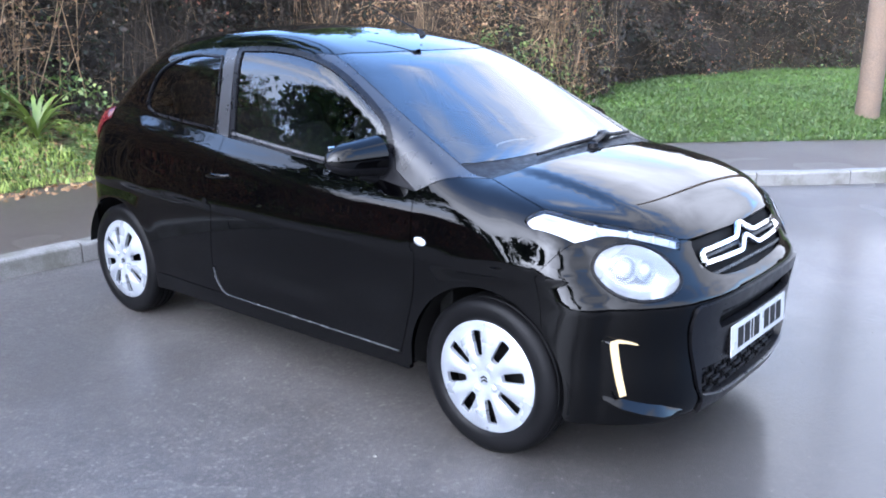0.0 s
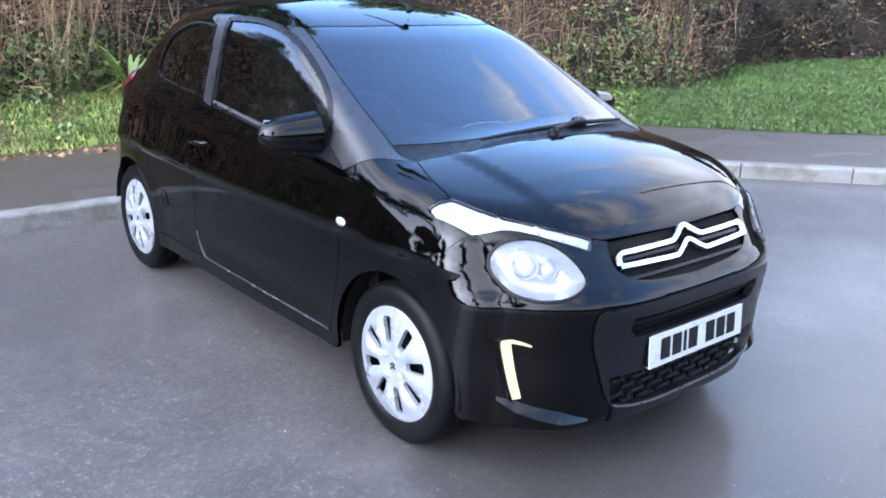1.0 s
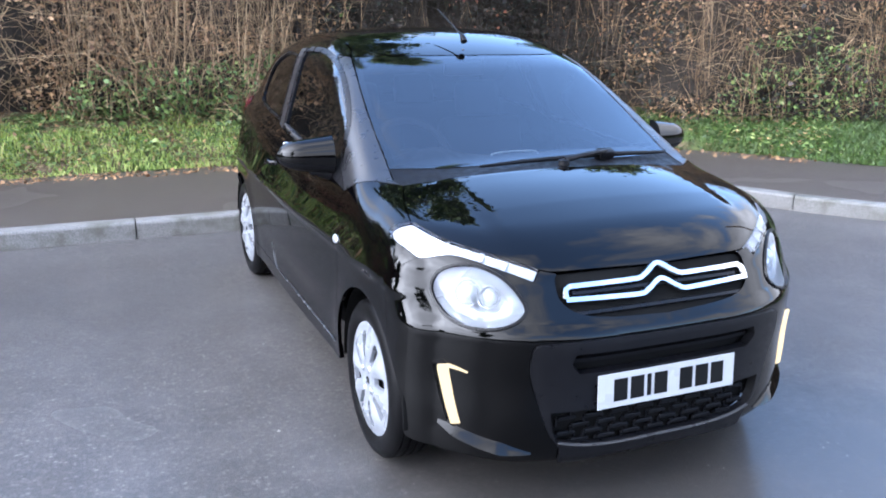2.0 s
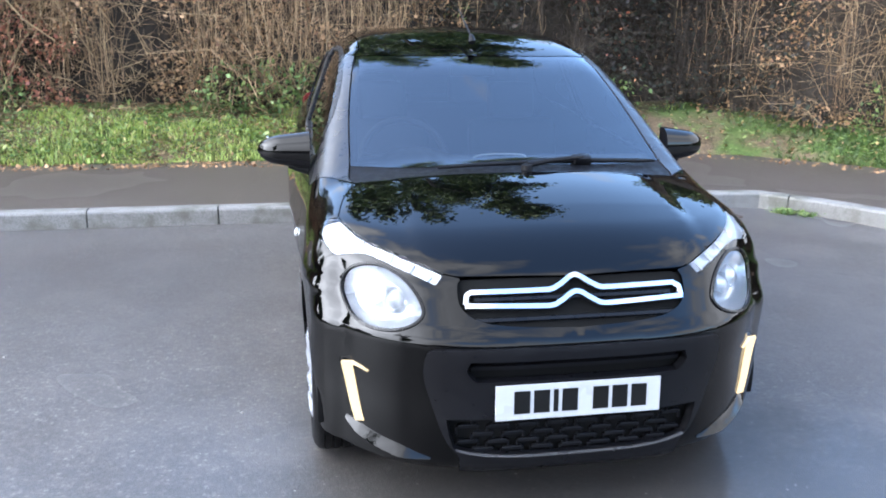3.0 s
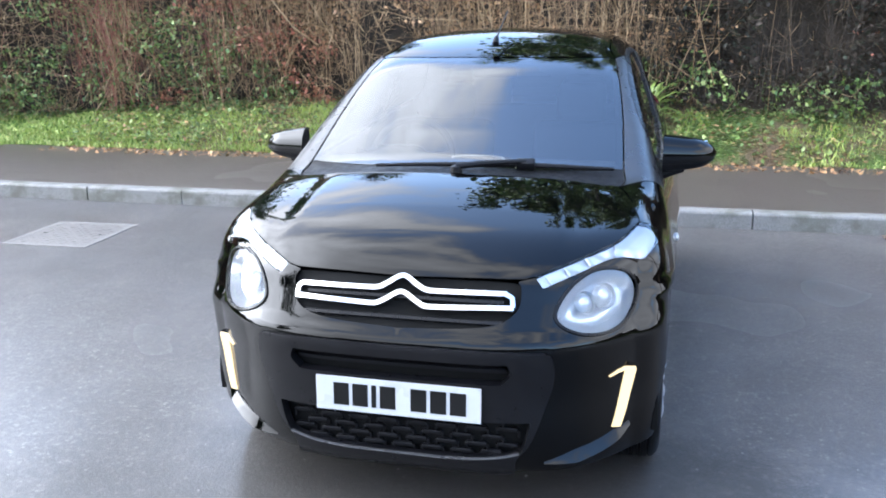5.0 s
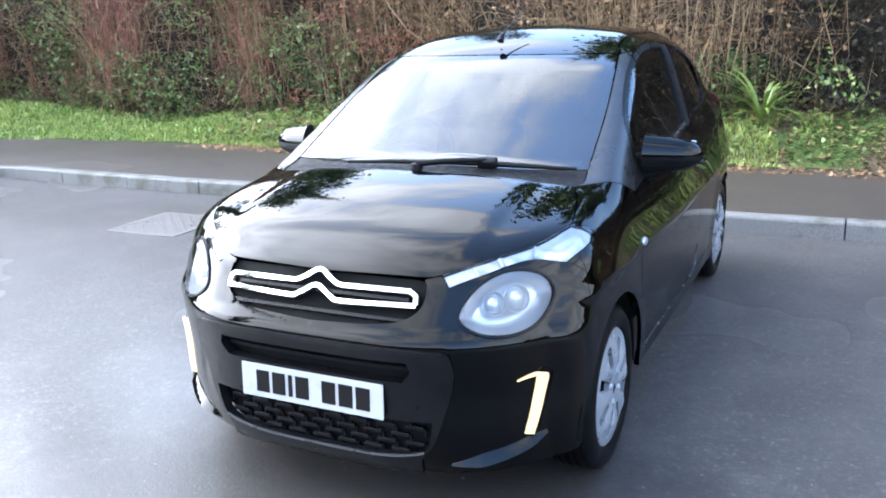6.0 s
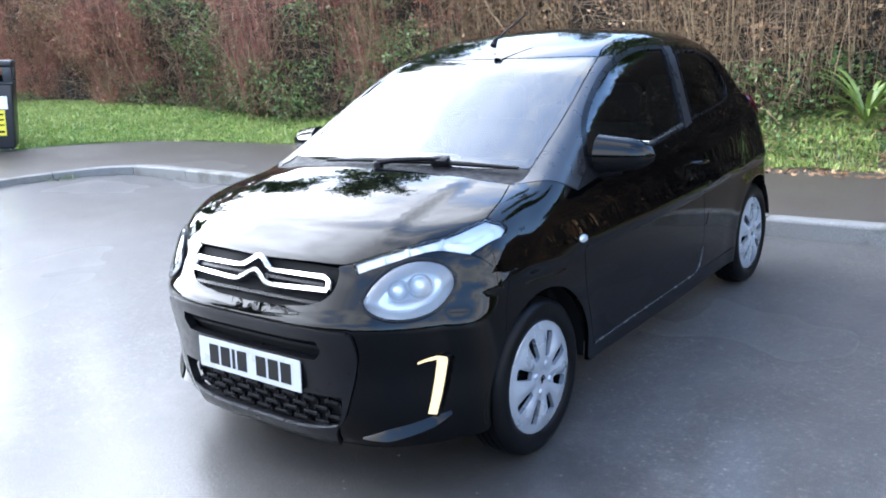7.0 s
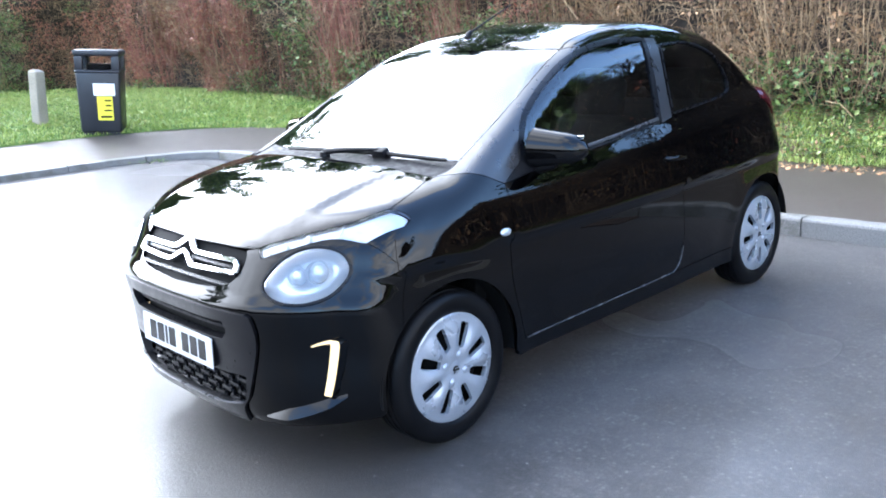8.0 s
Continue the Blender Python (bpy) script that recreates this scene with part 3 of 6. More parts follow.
DOOR_FRONT = [(0.757, -0.838, 0.894), (0.785, -0.845, 0.82), (0.80, -0.862, 0.70), (0.80, -0.858, 0.53), (0.785, -0.82, 0.38), (0.78, -0.79, 0.285)]
DOOR_REAR = [(0.78, 0.28, 0.285), (0.782, 0.355, 0.36), (0.80, 0.345, 0.60), (0.789, 0.30, 0.855), (0.735, 0.292, 0.99)]
BELT = [(0.735, 0.292, 0.99), (0.738, -0.2, 0.955), (0.745, -0.6, 0.92), (0.757, -0.838, 0.894)]
WING_SEAM = [(0.70, -1.46, 0.797), (0.735, -1.425, 0.762), (0.777, -1.37, 0.685)]


def flip_x(p):
    return [(-x, y, z) for x, y, z in reversed(p)]


def build_bonnet():
    r = ring(BONNET_BACK, BONNET_SIDE, LAMP_TOP, BONNET_NOSE, flip_x(BONNET_NOSE), flip_x(LAMP_TOP), flip_x(BONNET_SIDE), flip_x(BONNET_BACK))
    panel("bonnet", skin([r], (0, -0.35, 1), step=0.03), PAINT, car)
    low = [(0.0, -1.012, 0.978), (0.35, -0.99, 0.975), (0.61, -0.925, 0.985)]
    c = ring(low, [(0.62, -1.0, 0.955), (0.605, -1.06, 0.945)], list(reversed(BONNET_BACK)), flip_x(list(reversed(BONNET_BACK))), [(-0.605, -1.06, 0.945), (-0.62, -1.0, 0.955)], flip_x(low))
    panel("cowl", skin([c], (0, -0.5, 1), off=-0.004, step=0.02), PLASTIC, car, "black plastic cowl below the windscreen")


def build_glass():
    low = [(0.0, -1.012, 0.978), (0.35, -0.99, 0.975), (0.61, -0.925, 0.985)]
    up = [(0.61, -0.925, 0.985), (0.582, -0.58, 1.16), (0.528, -0.205, 1.35)]
    top = [(0.528, -0.205, 1.35), (0.3, -0.255, 1.358), (0.0, -0.272, 1.36)]
    r = ring(low, up, top, flip_x(top), flip_x(up), flip_x(low))
    screen = panel("windscreen", skin([r], (0, -0.5, 1), off=-0.002, depth=0, step=0.04), SCREEN, car, "curved windscreen mirroring clouds and branches")
    screen.visible_shadow = False
    a, b = (inset_3d(r, 0.002), inset_3d(r, 0.028))
    panel("black_border", skin([a, b], (0, -0.5, 1), gap=0, off=-0.006, depth=0, step=0.03), INK, screen)


def inset_3d(r, g):
    """An outline on the skin moved inwards along the skin."""
    t = np.roll(r, -1, 0) - np.roll(r, 1, 0)
    t /= np.linalg.norm(t, axis=1, keepdims=True)
    s = np.cross(slope(r), t)
    c = r.mean(0)
    if np.sum(s * (c - r)) < 0:
        s = -s
    return snap(r + s * g)


DOOR_GLASS = [[(0.742, -0.52, 0.955), (0.738, -0.2, 0.975), (0.724, 0.235, 1.012)], [(0.724, 0.235, 1.012), (0.66, 0.285, 1.18), (0.585, 0.322, 1.345)],
              [(0.585, 0.322, 1.345), (0.58, 0.05, 1.346), (0.60, -0.22, 1.302), (0.63, -0.42, 1.22), (0.665, -0.58, 1.12), (0.70, -0.655, 1.04), (0.72, -0.67, 0.985)],
              [(0.72, -0.67, 0.985), (0.742, -0.52, 0.955)]]
QUARTER = [[(0.722, 0.378, 1.02), (0.66, 0.415, 1.18), (0.60, 0.45, 1.315)], [(0.60, 0.45, 1.315), (0.595, 0.70, 1.312), (0.62, 0.90, 1.245), (0.655, 0.965, 1.14), (0.685, 0.945, 1.07), (0.705, 0.78, 1.045), (0.722, 0.378, 1.02)]]


def build_sides():
    way = (1, 0.0, 0.18)
    # front wing
    wing = ring([(0.757, -0.838, 0.894), (0.70, -0.94, 0.93), (0.605, -1.06, 0.945)], BONNET_SIDE, [(0.682, -1.33, 0.885), (0.735, -1.295, 0.855), (0.743, -1.325, 0.832)],
                list(reversed(LAMP_LOW))[:2], WING_SEAM, [(0.777, -1.37, 0.685), (0.78, -1.395, 0.60), (0.785, -1.405, 0.509)], arch(-1.17, 136, -6), [(0.78, -0.83, 0.24), (0.78, -0.79, 0.285)], list(reversed(DOOR_FRONT)))
    both("front_wing", skin([wing], (1, -0.15, 0.55)), PAINT, car)
    # door below the window line
    door = ring(DOOR_FRONT, [(0.78, -0.79, 0.285), (0.78, 0.28, 0.285)], DOOR_REAR, BELT)
    doors = both("door", skin([door], way), PAINT, car)
    for d, s in zip(doors, (1, -1)):
        # the sky's sheen on the black waist, put in as a grey strip
        low = spline([(s * x, y, z - 0.008) for x, y, z in DOOR_GLASS[0]], 10)
        strip("waist_sheen", low, 0.013, 0.008, TRIM, d, "thin grey strip standing for sky sheen below the window", off=0.001)
        bm = bmesh.new()
        tube(bm, [(s * 0.778, 0.19, 0.835), (s * 0.812, 0.205, 0.833), (s * 0.818, 0.26, 0.83), (s * 0.812, 0.325, 0.826), (s * 0.775, 0.34, 0.825)], [0.010, 0.011, 0.012, 0.011, 0.010], 10)
        h = part("handle", bm, PAINT, d, "body-coloured bow door handle", True)
        bm = bmesh.new()
        bmesh.ops.create_uvsphere(bm, u_segments=20, v_segments=10, radius=1, matrix=Matrix.LocRotScale((s * 0.776, 0.262, 0.800), None, (0.012, 0.045, 0.026)))
        part("handle_cup", bm, SATIN, d, "", True)
        bm = bmesh.new()
        lathe(bm, [(0.0, 0.0), (0.0, 0.011), (0.006, 0.010), (0.006, 0.0)], 16)
        bmesh.ops.transform(bm, matrix=pose(s * 0.782, 0.275, 0.802) @ Matrix.Scale(s, 4, (1, 0, 0)), verts=bm.verts)
        part("lock", bm, CHROME, d, "bright round door lock")
    # sill
    sill = ring([(0.78, 0.845, 0.285), (0.78, -0.83, 0.285)], [(0.78, -0.83, 0.285), (0.77, -0.835, 0.225)], [(0.77, -0.835, 0.225), (0.77, 0.85, 0.205)], [(0.77, 0.85, 0.205), (0.78, 0.845, 0.285)])
    both("sill", skin([sill], (1, 0, -0.2), depth=0.02), PAINT, car)
    # thin pale strip that paints the highlight on the door's lower edge
    strips = [tuple(p) for p in spline([(0.79, 0.356, 0.40), (0.782, 0.345, 0.34), (0.78, 0.29, 0.292), (0.78, 0.20, 0.286), (0.78, -0.3, 0.286), (0.78, -0.78, 0.286)], 8)]
    for s in (1, -1):
        strip("sill_highlight", [(s * x, y, z) for x, y, z in strips], 0.0045, 0.004, HIGHLIGHT, car, off=0.001)
    # glass with its frame
    g = ring(*DOOR_GLASS)
    for ob in both("door_window", skin([g], way, gap=0.001, off=-0.006, depth=0, step=0.04), WINDOW, car, "dark door window mirroring branches"):
        ob.visible_shadow = False
    frame_out = inset_3d(g, -0.026)
    both("window_frame", skin([frame_out, g], way, gap=0.0, off=0.001, step=0.02), SATIN, car)
    q = ring(*QUARTER)
    for ob in both("rear_side_window", skin([q], (1, 0.15, 0.2), gap=0.001, off=-0.006, depth=0, step=0.04), WINDOW, car, "small rounded rear side window"):
        ob.visible_shadow = False
    quarter_out = inset_3d(q, -0.009)
    both("window_seal", skin([quarter_out, q], (1, 0.15, 0.2), gap=0.0, off=0.003, step=0.02), SATIN, car)
    post = ring([(0.735, 0.262, 0.985), (0.66, 0.315, 1.18), (0.585, 0.352, 1.362)], [(0.585, 0.352, 1.362), (0.586, 0.43, 1.352)], [(0.586, 0.43, 1.352), (0.655, 0.392, 1.18), (0.728, 0.352, 1.0)], [(0.728, 0.352, 1.0), (0.735, 0.262, 0.985)])
    both("door_post", skin([post], way, gap=0.0, off=0.003, depth=0.008), PILLAR, car, "semi-gloss black door post")
    # windscreen pillar
    pillar = ring([(0.612, -0.925, 0.985), (0.584, -0.58, 1.16), (0.53, -0.205, 1.35)], [(0.53, -0.205, 1.35), (0.566, -0.12, 1.352)], [(0.566, -0.12, 1.352), (0.588, -0.22, 1.325), (0.62, -0.42, 1.245), (0.655, -0.585, 1.145), (0.70, -0.685, 1.035), (0.735, -0.72, 0.955)],
                  [(0.735, -0.72, 0.955), (0.757, -0.838, 0.894)], [(0.757, -0.838, 0.894), (0.70, -0.94, 0.93), (0.605, -1.06, 0.945)], [(0.605, -1.06, 0.945), (0.62, -1.0, 0.955), (0.612, -0.925, 0.985)])
    both("windscreen_pillar", skin([pillar], (0.8, -0.45, 0.5)), PILLAR, car)
    sail = ring([(0.757, -0.835, 0.896), (0.735, -0.72, 0.955)], [(0.735, -0.72, 0.955), (0.715, -0.70, 1.0)], [(0.715, -0.70, 1.0), (0.745, -0.54, 0.945)], [(0.745, -0.54, 0.945), (0.745, -0.6, 0.92), (0.757, -0.835, 0.896)])
    both("mirror_base", skin([sail], way, off=0.002, gap=0), PLASTIC, car)
    # rear side panel, with the rail above the windows
    side = ring([(0.78, 0.28, 0.285), (0.782, 0.355, 0.36), (0.80, 0.345, 0.60), (0.789, 0.30, 0.855), (0.735, 0.292, 0.99)], [(0.735, 0.262, 0.985), (0.655, 0.318, 1.18), (0.583, 0.352, 1.365)],
                [(0.583, 0.352, 1.365), (0.575, 0.05, 1.368), (0.59, -0.20, 1.327), (0.566, -0.12, 1.352)], [(0.566, -0.12, 1.352), (0.53, -0.205, 1.35)],
                [(0.53, -0.205, 1.35), (0.50, -0.10, 1.385), (0.495, 0.125, 1.411), (0.505, 0.5, 1.407), (0.49, 0.93, 1.36)],
                [(0.49, 0.93, 1.36), (0.56, 1.08, 1.26), (0.62, 1.24, 1.12), (0.645, 1.33, 1.0), (0.62, 1.46, 0.9), (0.61, 1.52, 0.75), (0.60, 1.55, 0.5), (0.60, 1.56, 0.33)],
                [(0.60, 1.56, 0.33), (0.72, 1.51, 0.33), (0.775, 1.492, 0.335)], arch(1.17, 9, 188), [(0.78, 0.845, 0.24), (0.78, 0.845, 0.285)])
    both("rear_side_panel", skin([side, quarter_out], (1, 0.3, 0.22)), PAINT, car)
    lamp = ring([(0.715, 1.255, 1.0), (0.68, 1.27, 1.05), (0.63, 1.34, 1.03)], [(0.63, 1.34, 1.03), (0.64, 1.42, 0.93), (0.65, 1.47, 0.83)], [(0.65, 1.47, 0.83), (0.70, 1.40, 0.87), (0.715, 1.33, 0.95), (0.715, 1.255, 1.0)])
    both("tail_lamp", skin([lamp], (1, 0.7, 0.2), gap=0, off=0.004, step=0.02, dish=lambda d: np.minimum(d, 0.02) * 0.5), RED, car, "red tail lamp")


def build_roof_and_rear():
    edge = [(0.53, -0.205, 1.35), (0.50, -0.10, 1.385), (0.495, 0.125, 1.411), (0.505, 0.5, 1.407), (0.49, 0.93, 1.36)]
    front = [(0.0, -0.272, 1.36), (0.3, -0.255, 1.358), (0.53, -0.205, 1.35)]
    back = [(0.49, 0.93, 1.36), (0.25, 1.01, 1.37), (0.0, 1.03, 1.38)]
    r = ring(front, edge, back, flip_x(back), flip_x(edge), flip_x(front))
    panel("roof", skin([r], (0, 0, 1), step=0.035), PAINT, car)
    side = [(0.49, 0.93, 1.36), (0.56, 1.08, 1.26), (0.62, 1.24, 1.12), (0.645, 1.33, 1.0), (0.62, 1.46, 0.9), (0.61, 1.52, 0.75), (0.60, 1.55, 0.5), (0.60, 1.56, 0.33)]
    t = ring([(0.0, 1.03, 1.38), (0.25, 1.01, 1.37), (0.49, 0.93, 1.36)], side, [(0.60, 1.56, 0.33), (-0.60, 1.56, 0.33)], flip_x(side), [(-0.49, 0.93, 1.36), (-0.25, 1.01, 1.37), (0.0, 1.03, 1.38)])
    panel("tailgate", skin([t], (0, 1, 0.35), step=0.05), PAINT, car)
    # aerial
    bm = bmesh.new()
    tube(bm, [(0, -0.215, 1.405), (0, -0.20, 1.425), (0, -0.185, 1.435)], [0.016, 0.013, 0.008], 12)
    aerial = part("aerial", bm, PLASTIC, car, "thin black roof aerial", True)
    bm = bmesh.new()
    tube(bm, [(0, -0.19, 1.43), (0, -0.05, 1.487), (0, 0.10, 1.545)], [0.0045, 0.004, 0.003], 8)
    part("aerial_rod", bm, PLASTIC, aerial, "", True)


HEADLAMP = [(0.46, -1.71, 0.69), (0.50, -1.65, 0.757), (0.575, -1.585, 0.795), (0.655, -1.53, 0.775), (0.688, -1.524, 0.715), (0.668, -1.585, 0.652), (0.62, -1.655, 0.627), (0.55, -1.707, 0.628), (0.485, -1.722, 0.65)]
INSERT_SIDE = [(0.44, -1.79, 0.592), (0.466, -1.785, 0.57), (0.470, -1.775, 0.49), (0.435, -1.783, 0.371), (0.40, -1.784, 0.285), (0.36, -1.775, 0.235), (0.35, -1.745, 0.185)]
GRILLE_LOW = [(0.0, -1.794, 0.640), (0.192, -1.785, 0.648), (0.30, -1.767, 0.664), (0.352, -1.735, 0.70), (0.358, -1.705, 0.755), (0.345, -1.694, 0.775)]


def light_bar(name, path, half, s, material, parent, label, front=0.0, deep=0.006):
    """A flat-faced bar let into the bumper's corner: its inner edge lies on the skin, its outer edge stands proud."""
    inner = snap(np.column_stack([path[:, 0] - half, path[:, 1] - 0.02, path[:, 2]]))
    inner[:, 1] += front - 0.003
    outer = inner + np.column_stack([2 * half, np.full(len(path), 0.008), np.zeros(len(path))])
    m, faces = len(path), []
    rows = [inner, outer, outer + (0, deep, 0), inner + (0, deep, 0)]
    for a in range(4):
        c = (a + 1) % 4
        faces += [(a * m + i, a * m + i + 1, c * m + i + 1, c * m + i) for i in range(m - 1)]
    faces += [tuple(a * m for a in range(4)), tuple(a * m + m - 1 for a in range(4))]
    me = mesh_of(name, np.vstack(rows) * (s, 1, 1), faces, material, smooth=False)
    bm = bmesh.new()
    bm.from_mesh(me)
    bmesh.ops.recalc_face_normals(bm, faces=bm.faces)
    bmesh.ops.bevel(bm, geom=list(bm.edges), offset=0.0015, segments=2, affect="EDGES", profile=0.5)
    bm.to_mesh(me)
    bm.free()
    return place(name, me, parent, label)


def build_front():
    lamp = oval(HEADLAMP)
    half = ring(GRILLE_LOW, [(0.345, -1.694, 0.775), (0.395, -1.674, 0.783)], LAMP_LOW[:4], WING_SEAM, [(0.777, -1.37, 0.685), (0.78, -1.395, 0.60), (0.785, -1.405, 0.509)],
                arch(-1.17, 136, 190), [(0.745, -1.48, 0.215), (0.70, -1.57, 0.19), (0.60, -1.655, 0.182), (0.35, -1.735, 0.18)], list(reversed(INSERT_SIDE)), [(0.44, -1.79, 0.592), (0.25, -1.82, 0.598), (0.0, -1.832, 0.60)],
                [(0.0, -1.832, 0.60), (0.0, -1.794, 0.640)])
    b = skin([half, lamp], (0.5, -0.87, 0.15), gap=0.0, step=0.022)
    bumper = panel("front_bumper", joined(b, mirrored(b)), PAINT, car)
    slot = ring([(0.335, -1.82, 0.553), (-0.335, -1.82, 0.553)], [(-0.335, -1.82, 0.553), (-0.345, -1.82, 0.52), (-0.318, -1.82, 0.488)], [(-0.318, -1.82, 0.488), (0.318, -1.82, 0.488)], [(0.318, -1.82, 0.488), (0.345, -1.82, 0.52), (0.335, -1.82, 0.553)])
    low = ring([(0.40, -1.79, 0.362), (-0.40, -1.79, 0.362)], [(-0.40, -1.79, 0.362), (-0.385, -1.79, 0.29), (-0.35, -1.785, 0.25), (-0.2, -1.79, 0.232), (0, -1.79, 0.228), (0.2, -1.79, 0.232), (0.35, -1.785, 0.25), (0.385, -1.79, 0.29), (0.40, -1.79, 0.362)])
    edge = [(0.0, -1.832, 0.60), (0.25, -1.82, 0.598), (0.44, -1.79, 0.592)]
    full = ring(edge, INSERT_SIDE, [(0.35, -1.745, 0.185), (-0.35, -1.745, 0.185)], flip_x(INSERT_SIDE), flip_x(edge))
    ins = panel("bumper_insert", skin([full, slot, low], (0, -1, 0.0), gap=0.0015, off=0.012, depth=0.030, step=0.022), INSERT, bumper, "satin black bumper centre with air intakes")
    strip("intake_trim", [(x, -1.8, 0.233 + 0.03 * (x / 0.37) ** 4) for x in np.linspace(-0.365, 0.365, 40)], 0.0035, 0.008, TRIM, bumper, off=0.012, way=(0, -1, 0.0))
    # dark ducts behind the openings
    for nm, r, d in (("upper_intake", slot, 0.035), ("lower_intake", low, 0.034)):
        panel(nm, skin([inset_3d(r, -0.022)], (0, -1, 0), gap=0, off=-d, depth=0, step=0.04), DARK, bumper)
    strip("intake_bar", [(x, -1.8, 0.521) for x in np.linspace(-0.33, 0.33, 20)], 0.016, 0.012, PLASTIC, bumper, off=-0.026, way=(0, -1, 0))
    bm = bmesh.new()
    cell, rows_n = 0.094, 5
    for j in range(rows_n):
        for i in range(-5, 6):
            cx, cz = (i + 0.5 * (j % 2)) * cell, 0.246 + j * 0.026
            if abs(cx) > 0.365 - 0.05 * (j == 0):
                continue
            ya = NOSE(0.3) + 0.23 * (abs(cx) / 0.69) ** 3.8 + 0.020
            box(bm, (cx - 0.031, ya, cz - 0.007), (cx + 0.031, ya + 0.014, cz + 0.007), 0.003)
            for e in (-1, 1):
                box(bm, (cx + e * 0.034 - 0.003, ya + 0.004, cz - 0.026), (cx + e * 0.034 + 0.003, ya + 0.014, cz), 0.001)
    part("intake_mesh", bm, PLASTIC, bumper, "staggered black grid of the lower intake")
    # grille between the bonnet and the bumper
    gr = ring(GRILLE_LOW, [(0.345, -1.694, 0.775), (0.07, -1.706, 0.775), (-0.07, -1.706, 0.775), (-0.345, -1.694, 0.775)], flip_x(GRILLE_LOW))
    grille = panel("grille", skin([gr], (0, -1, 0.25), gap=0, off=-0.014, depth=0.01, step=0.03), DARK, car, "black grille with two chrome bars that rise to a peak")
    for z in (0.665, 0.725):
        strip("grille_slat", [(x, -1.76, z) for x in np.linspace(-0.31, 0.31, 30)], 0.014, 0.008, SATIN, grille, off=-0.010, way=(0, -1, 0.2))
    hi = [(-0.318, 0.742), (-0.2, 0.742), (-0.085, 0.742), (-0.06, 0.748), (0.0, 0.789), (0.06, 0.748), (0.085, 0.742), (0.2, 0.744), (0.318, 0.746)]
    lo = [(-0.34, 0.703), (-0.2, 0.698), (-0.085, 0.694), (-0.06, 0.700), (0.0, 0.742), (0.06, 0.700), (0.085, 0.694), (0.2, 0.699), (0.34, 0.705)]

    def fill(k):
        p = [(x, -1.75, z) for x, z in k]
        out = []
        for a, c in zip(p, p[1:]):
            out += [tuple(np.array(a) + (np.array(c) - a) * t) for t in np.linspace(0, 1, 5, endpoint=False)]
        out = np.array(out + [p[-1]])
        soft = np.convolve(np.pad(out[:, 2], 2, mode="edge"), (0.1, 0.23, 0.34, 0.23, 0.1), mode="valid")
        return np.column_stack([out[:, :2], soft])
    for k in (hi, lo):
        strip("chrome_bar", fill(k), 0.020, 0.015, CHROME, grille, "chrome bar", off=0.0, way=(0, -1, 0.2))
    for s in (1, -1):
        strip("chrome_end", fill([(s * 0.316, 0.744), (s * 0.334, 0.735), (s * 0.338, 0.704)]), 0.019, 0.014, CHROME, grille, "chrome bar", off=0.0, way=(0, -1, 0.2))
    # head lamps
    clear = skin([lamp], (0.5, -0.87, 0.2), gap=0.003, off=0.001, depth=0, step=0.016, dish=lambda d: 0.016 * np.sqrt(np.clip(1 - (1 - np.minimum(d / 0.07, 1)) ** 2, 0, 1)))
    bowl = skin([lamp], (0.5, -0.87, 0.2), gap=0.004, off=-0.006, depth=0, step=0.012, dish=lambda d: -0.05 * np.clip(d / 0.06, 0, 1) ** 0.7 + 0.006 * np.sin(d * 150))
    for s, cs, bs in ((1, clear, bowl), (-1, mirrored(clear), mirrored(bowl))):
        hl = panel("headlamp", bs, REFLECT, car, "oval clear headlamp with a silver reflector")
        panel("lens", cs, LENS, hl, "clear lens").visible_shadow = False
        rim = np.array(lamp) * (s, 1, 1)
        strip("bezel", rim, 0.010, 0.006, SATIN, hl, closed=True)
        for dx, dz, r in ((0.045, 0.022, 0.032), (-0.045, -0.012, 0.027)):
            bm = bmesh.new()
            c = snap([(s * (0.58 + dx), -1.62, 0.705 + dz)])[0]
            n = slope(c)
            bmesh.ops.create_uvsphere(bm, u_segments=20, v_segments=12, radius=r)
            bmesh.ops.transform(bm, matrix=Matrix.Translation(Vector(c) - Vector(n) * 0.042), verts=bm.verts)
            part("lamp_bulb_housing", bm, REFLECT, hl, "", True)
            bm = bmesh.new()
            lathe(bm, [(0.0, r * 1.18), (0.012, r * 1.32), (0.014, r * 1.26), (0.002, r * 1.10)], 32, "z", closed=True)
            bmesh.ops.transform(bm, matrix=Matrix.Translation(Vector(c) - Vector(n) * 0.036) @ Vector((0, 0, 1)).rotation_difference(Vector(n)).to_matrix().to_4x4(), verts=bm.verts)
            part("lamp_ring", bm, REFLECT, hl, "", True)
    up = ring(LAMP_TOP, [(0.395, -1.672, 0.785), (0.42, -1.688, 0.755)], LAMP_LOW, [(0.743, -1.325, 0.832), (0.735, -1.295, 0.855), (0.682, -1.33, 0.885)])
    back = skin([up], (0.5, -0.6, 0.6), gap=0.002, off=-0.016, depth=0, step=0.014, dish=lambda d: 0.006 * np.sin(d * 260))
    cover = skin([up], (0.5, -0.6, 0.6), gap=0.002, off=0.001, depth=0, step=0.016)
    for s, bs, cs in ((1, back, cover), (-1, mirrored(back), mirrored(cover))):
        ul = panel("upper_lamp", bs, REFLECT, car, "slim clear upper lamp beside the bonnet")
        panel("lens", cs, LENS, ul, "clear lens").visible_shadow = False
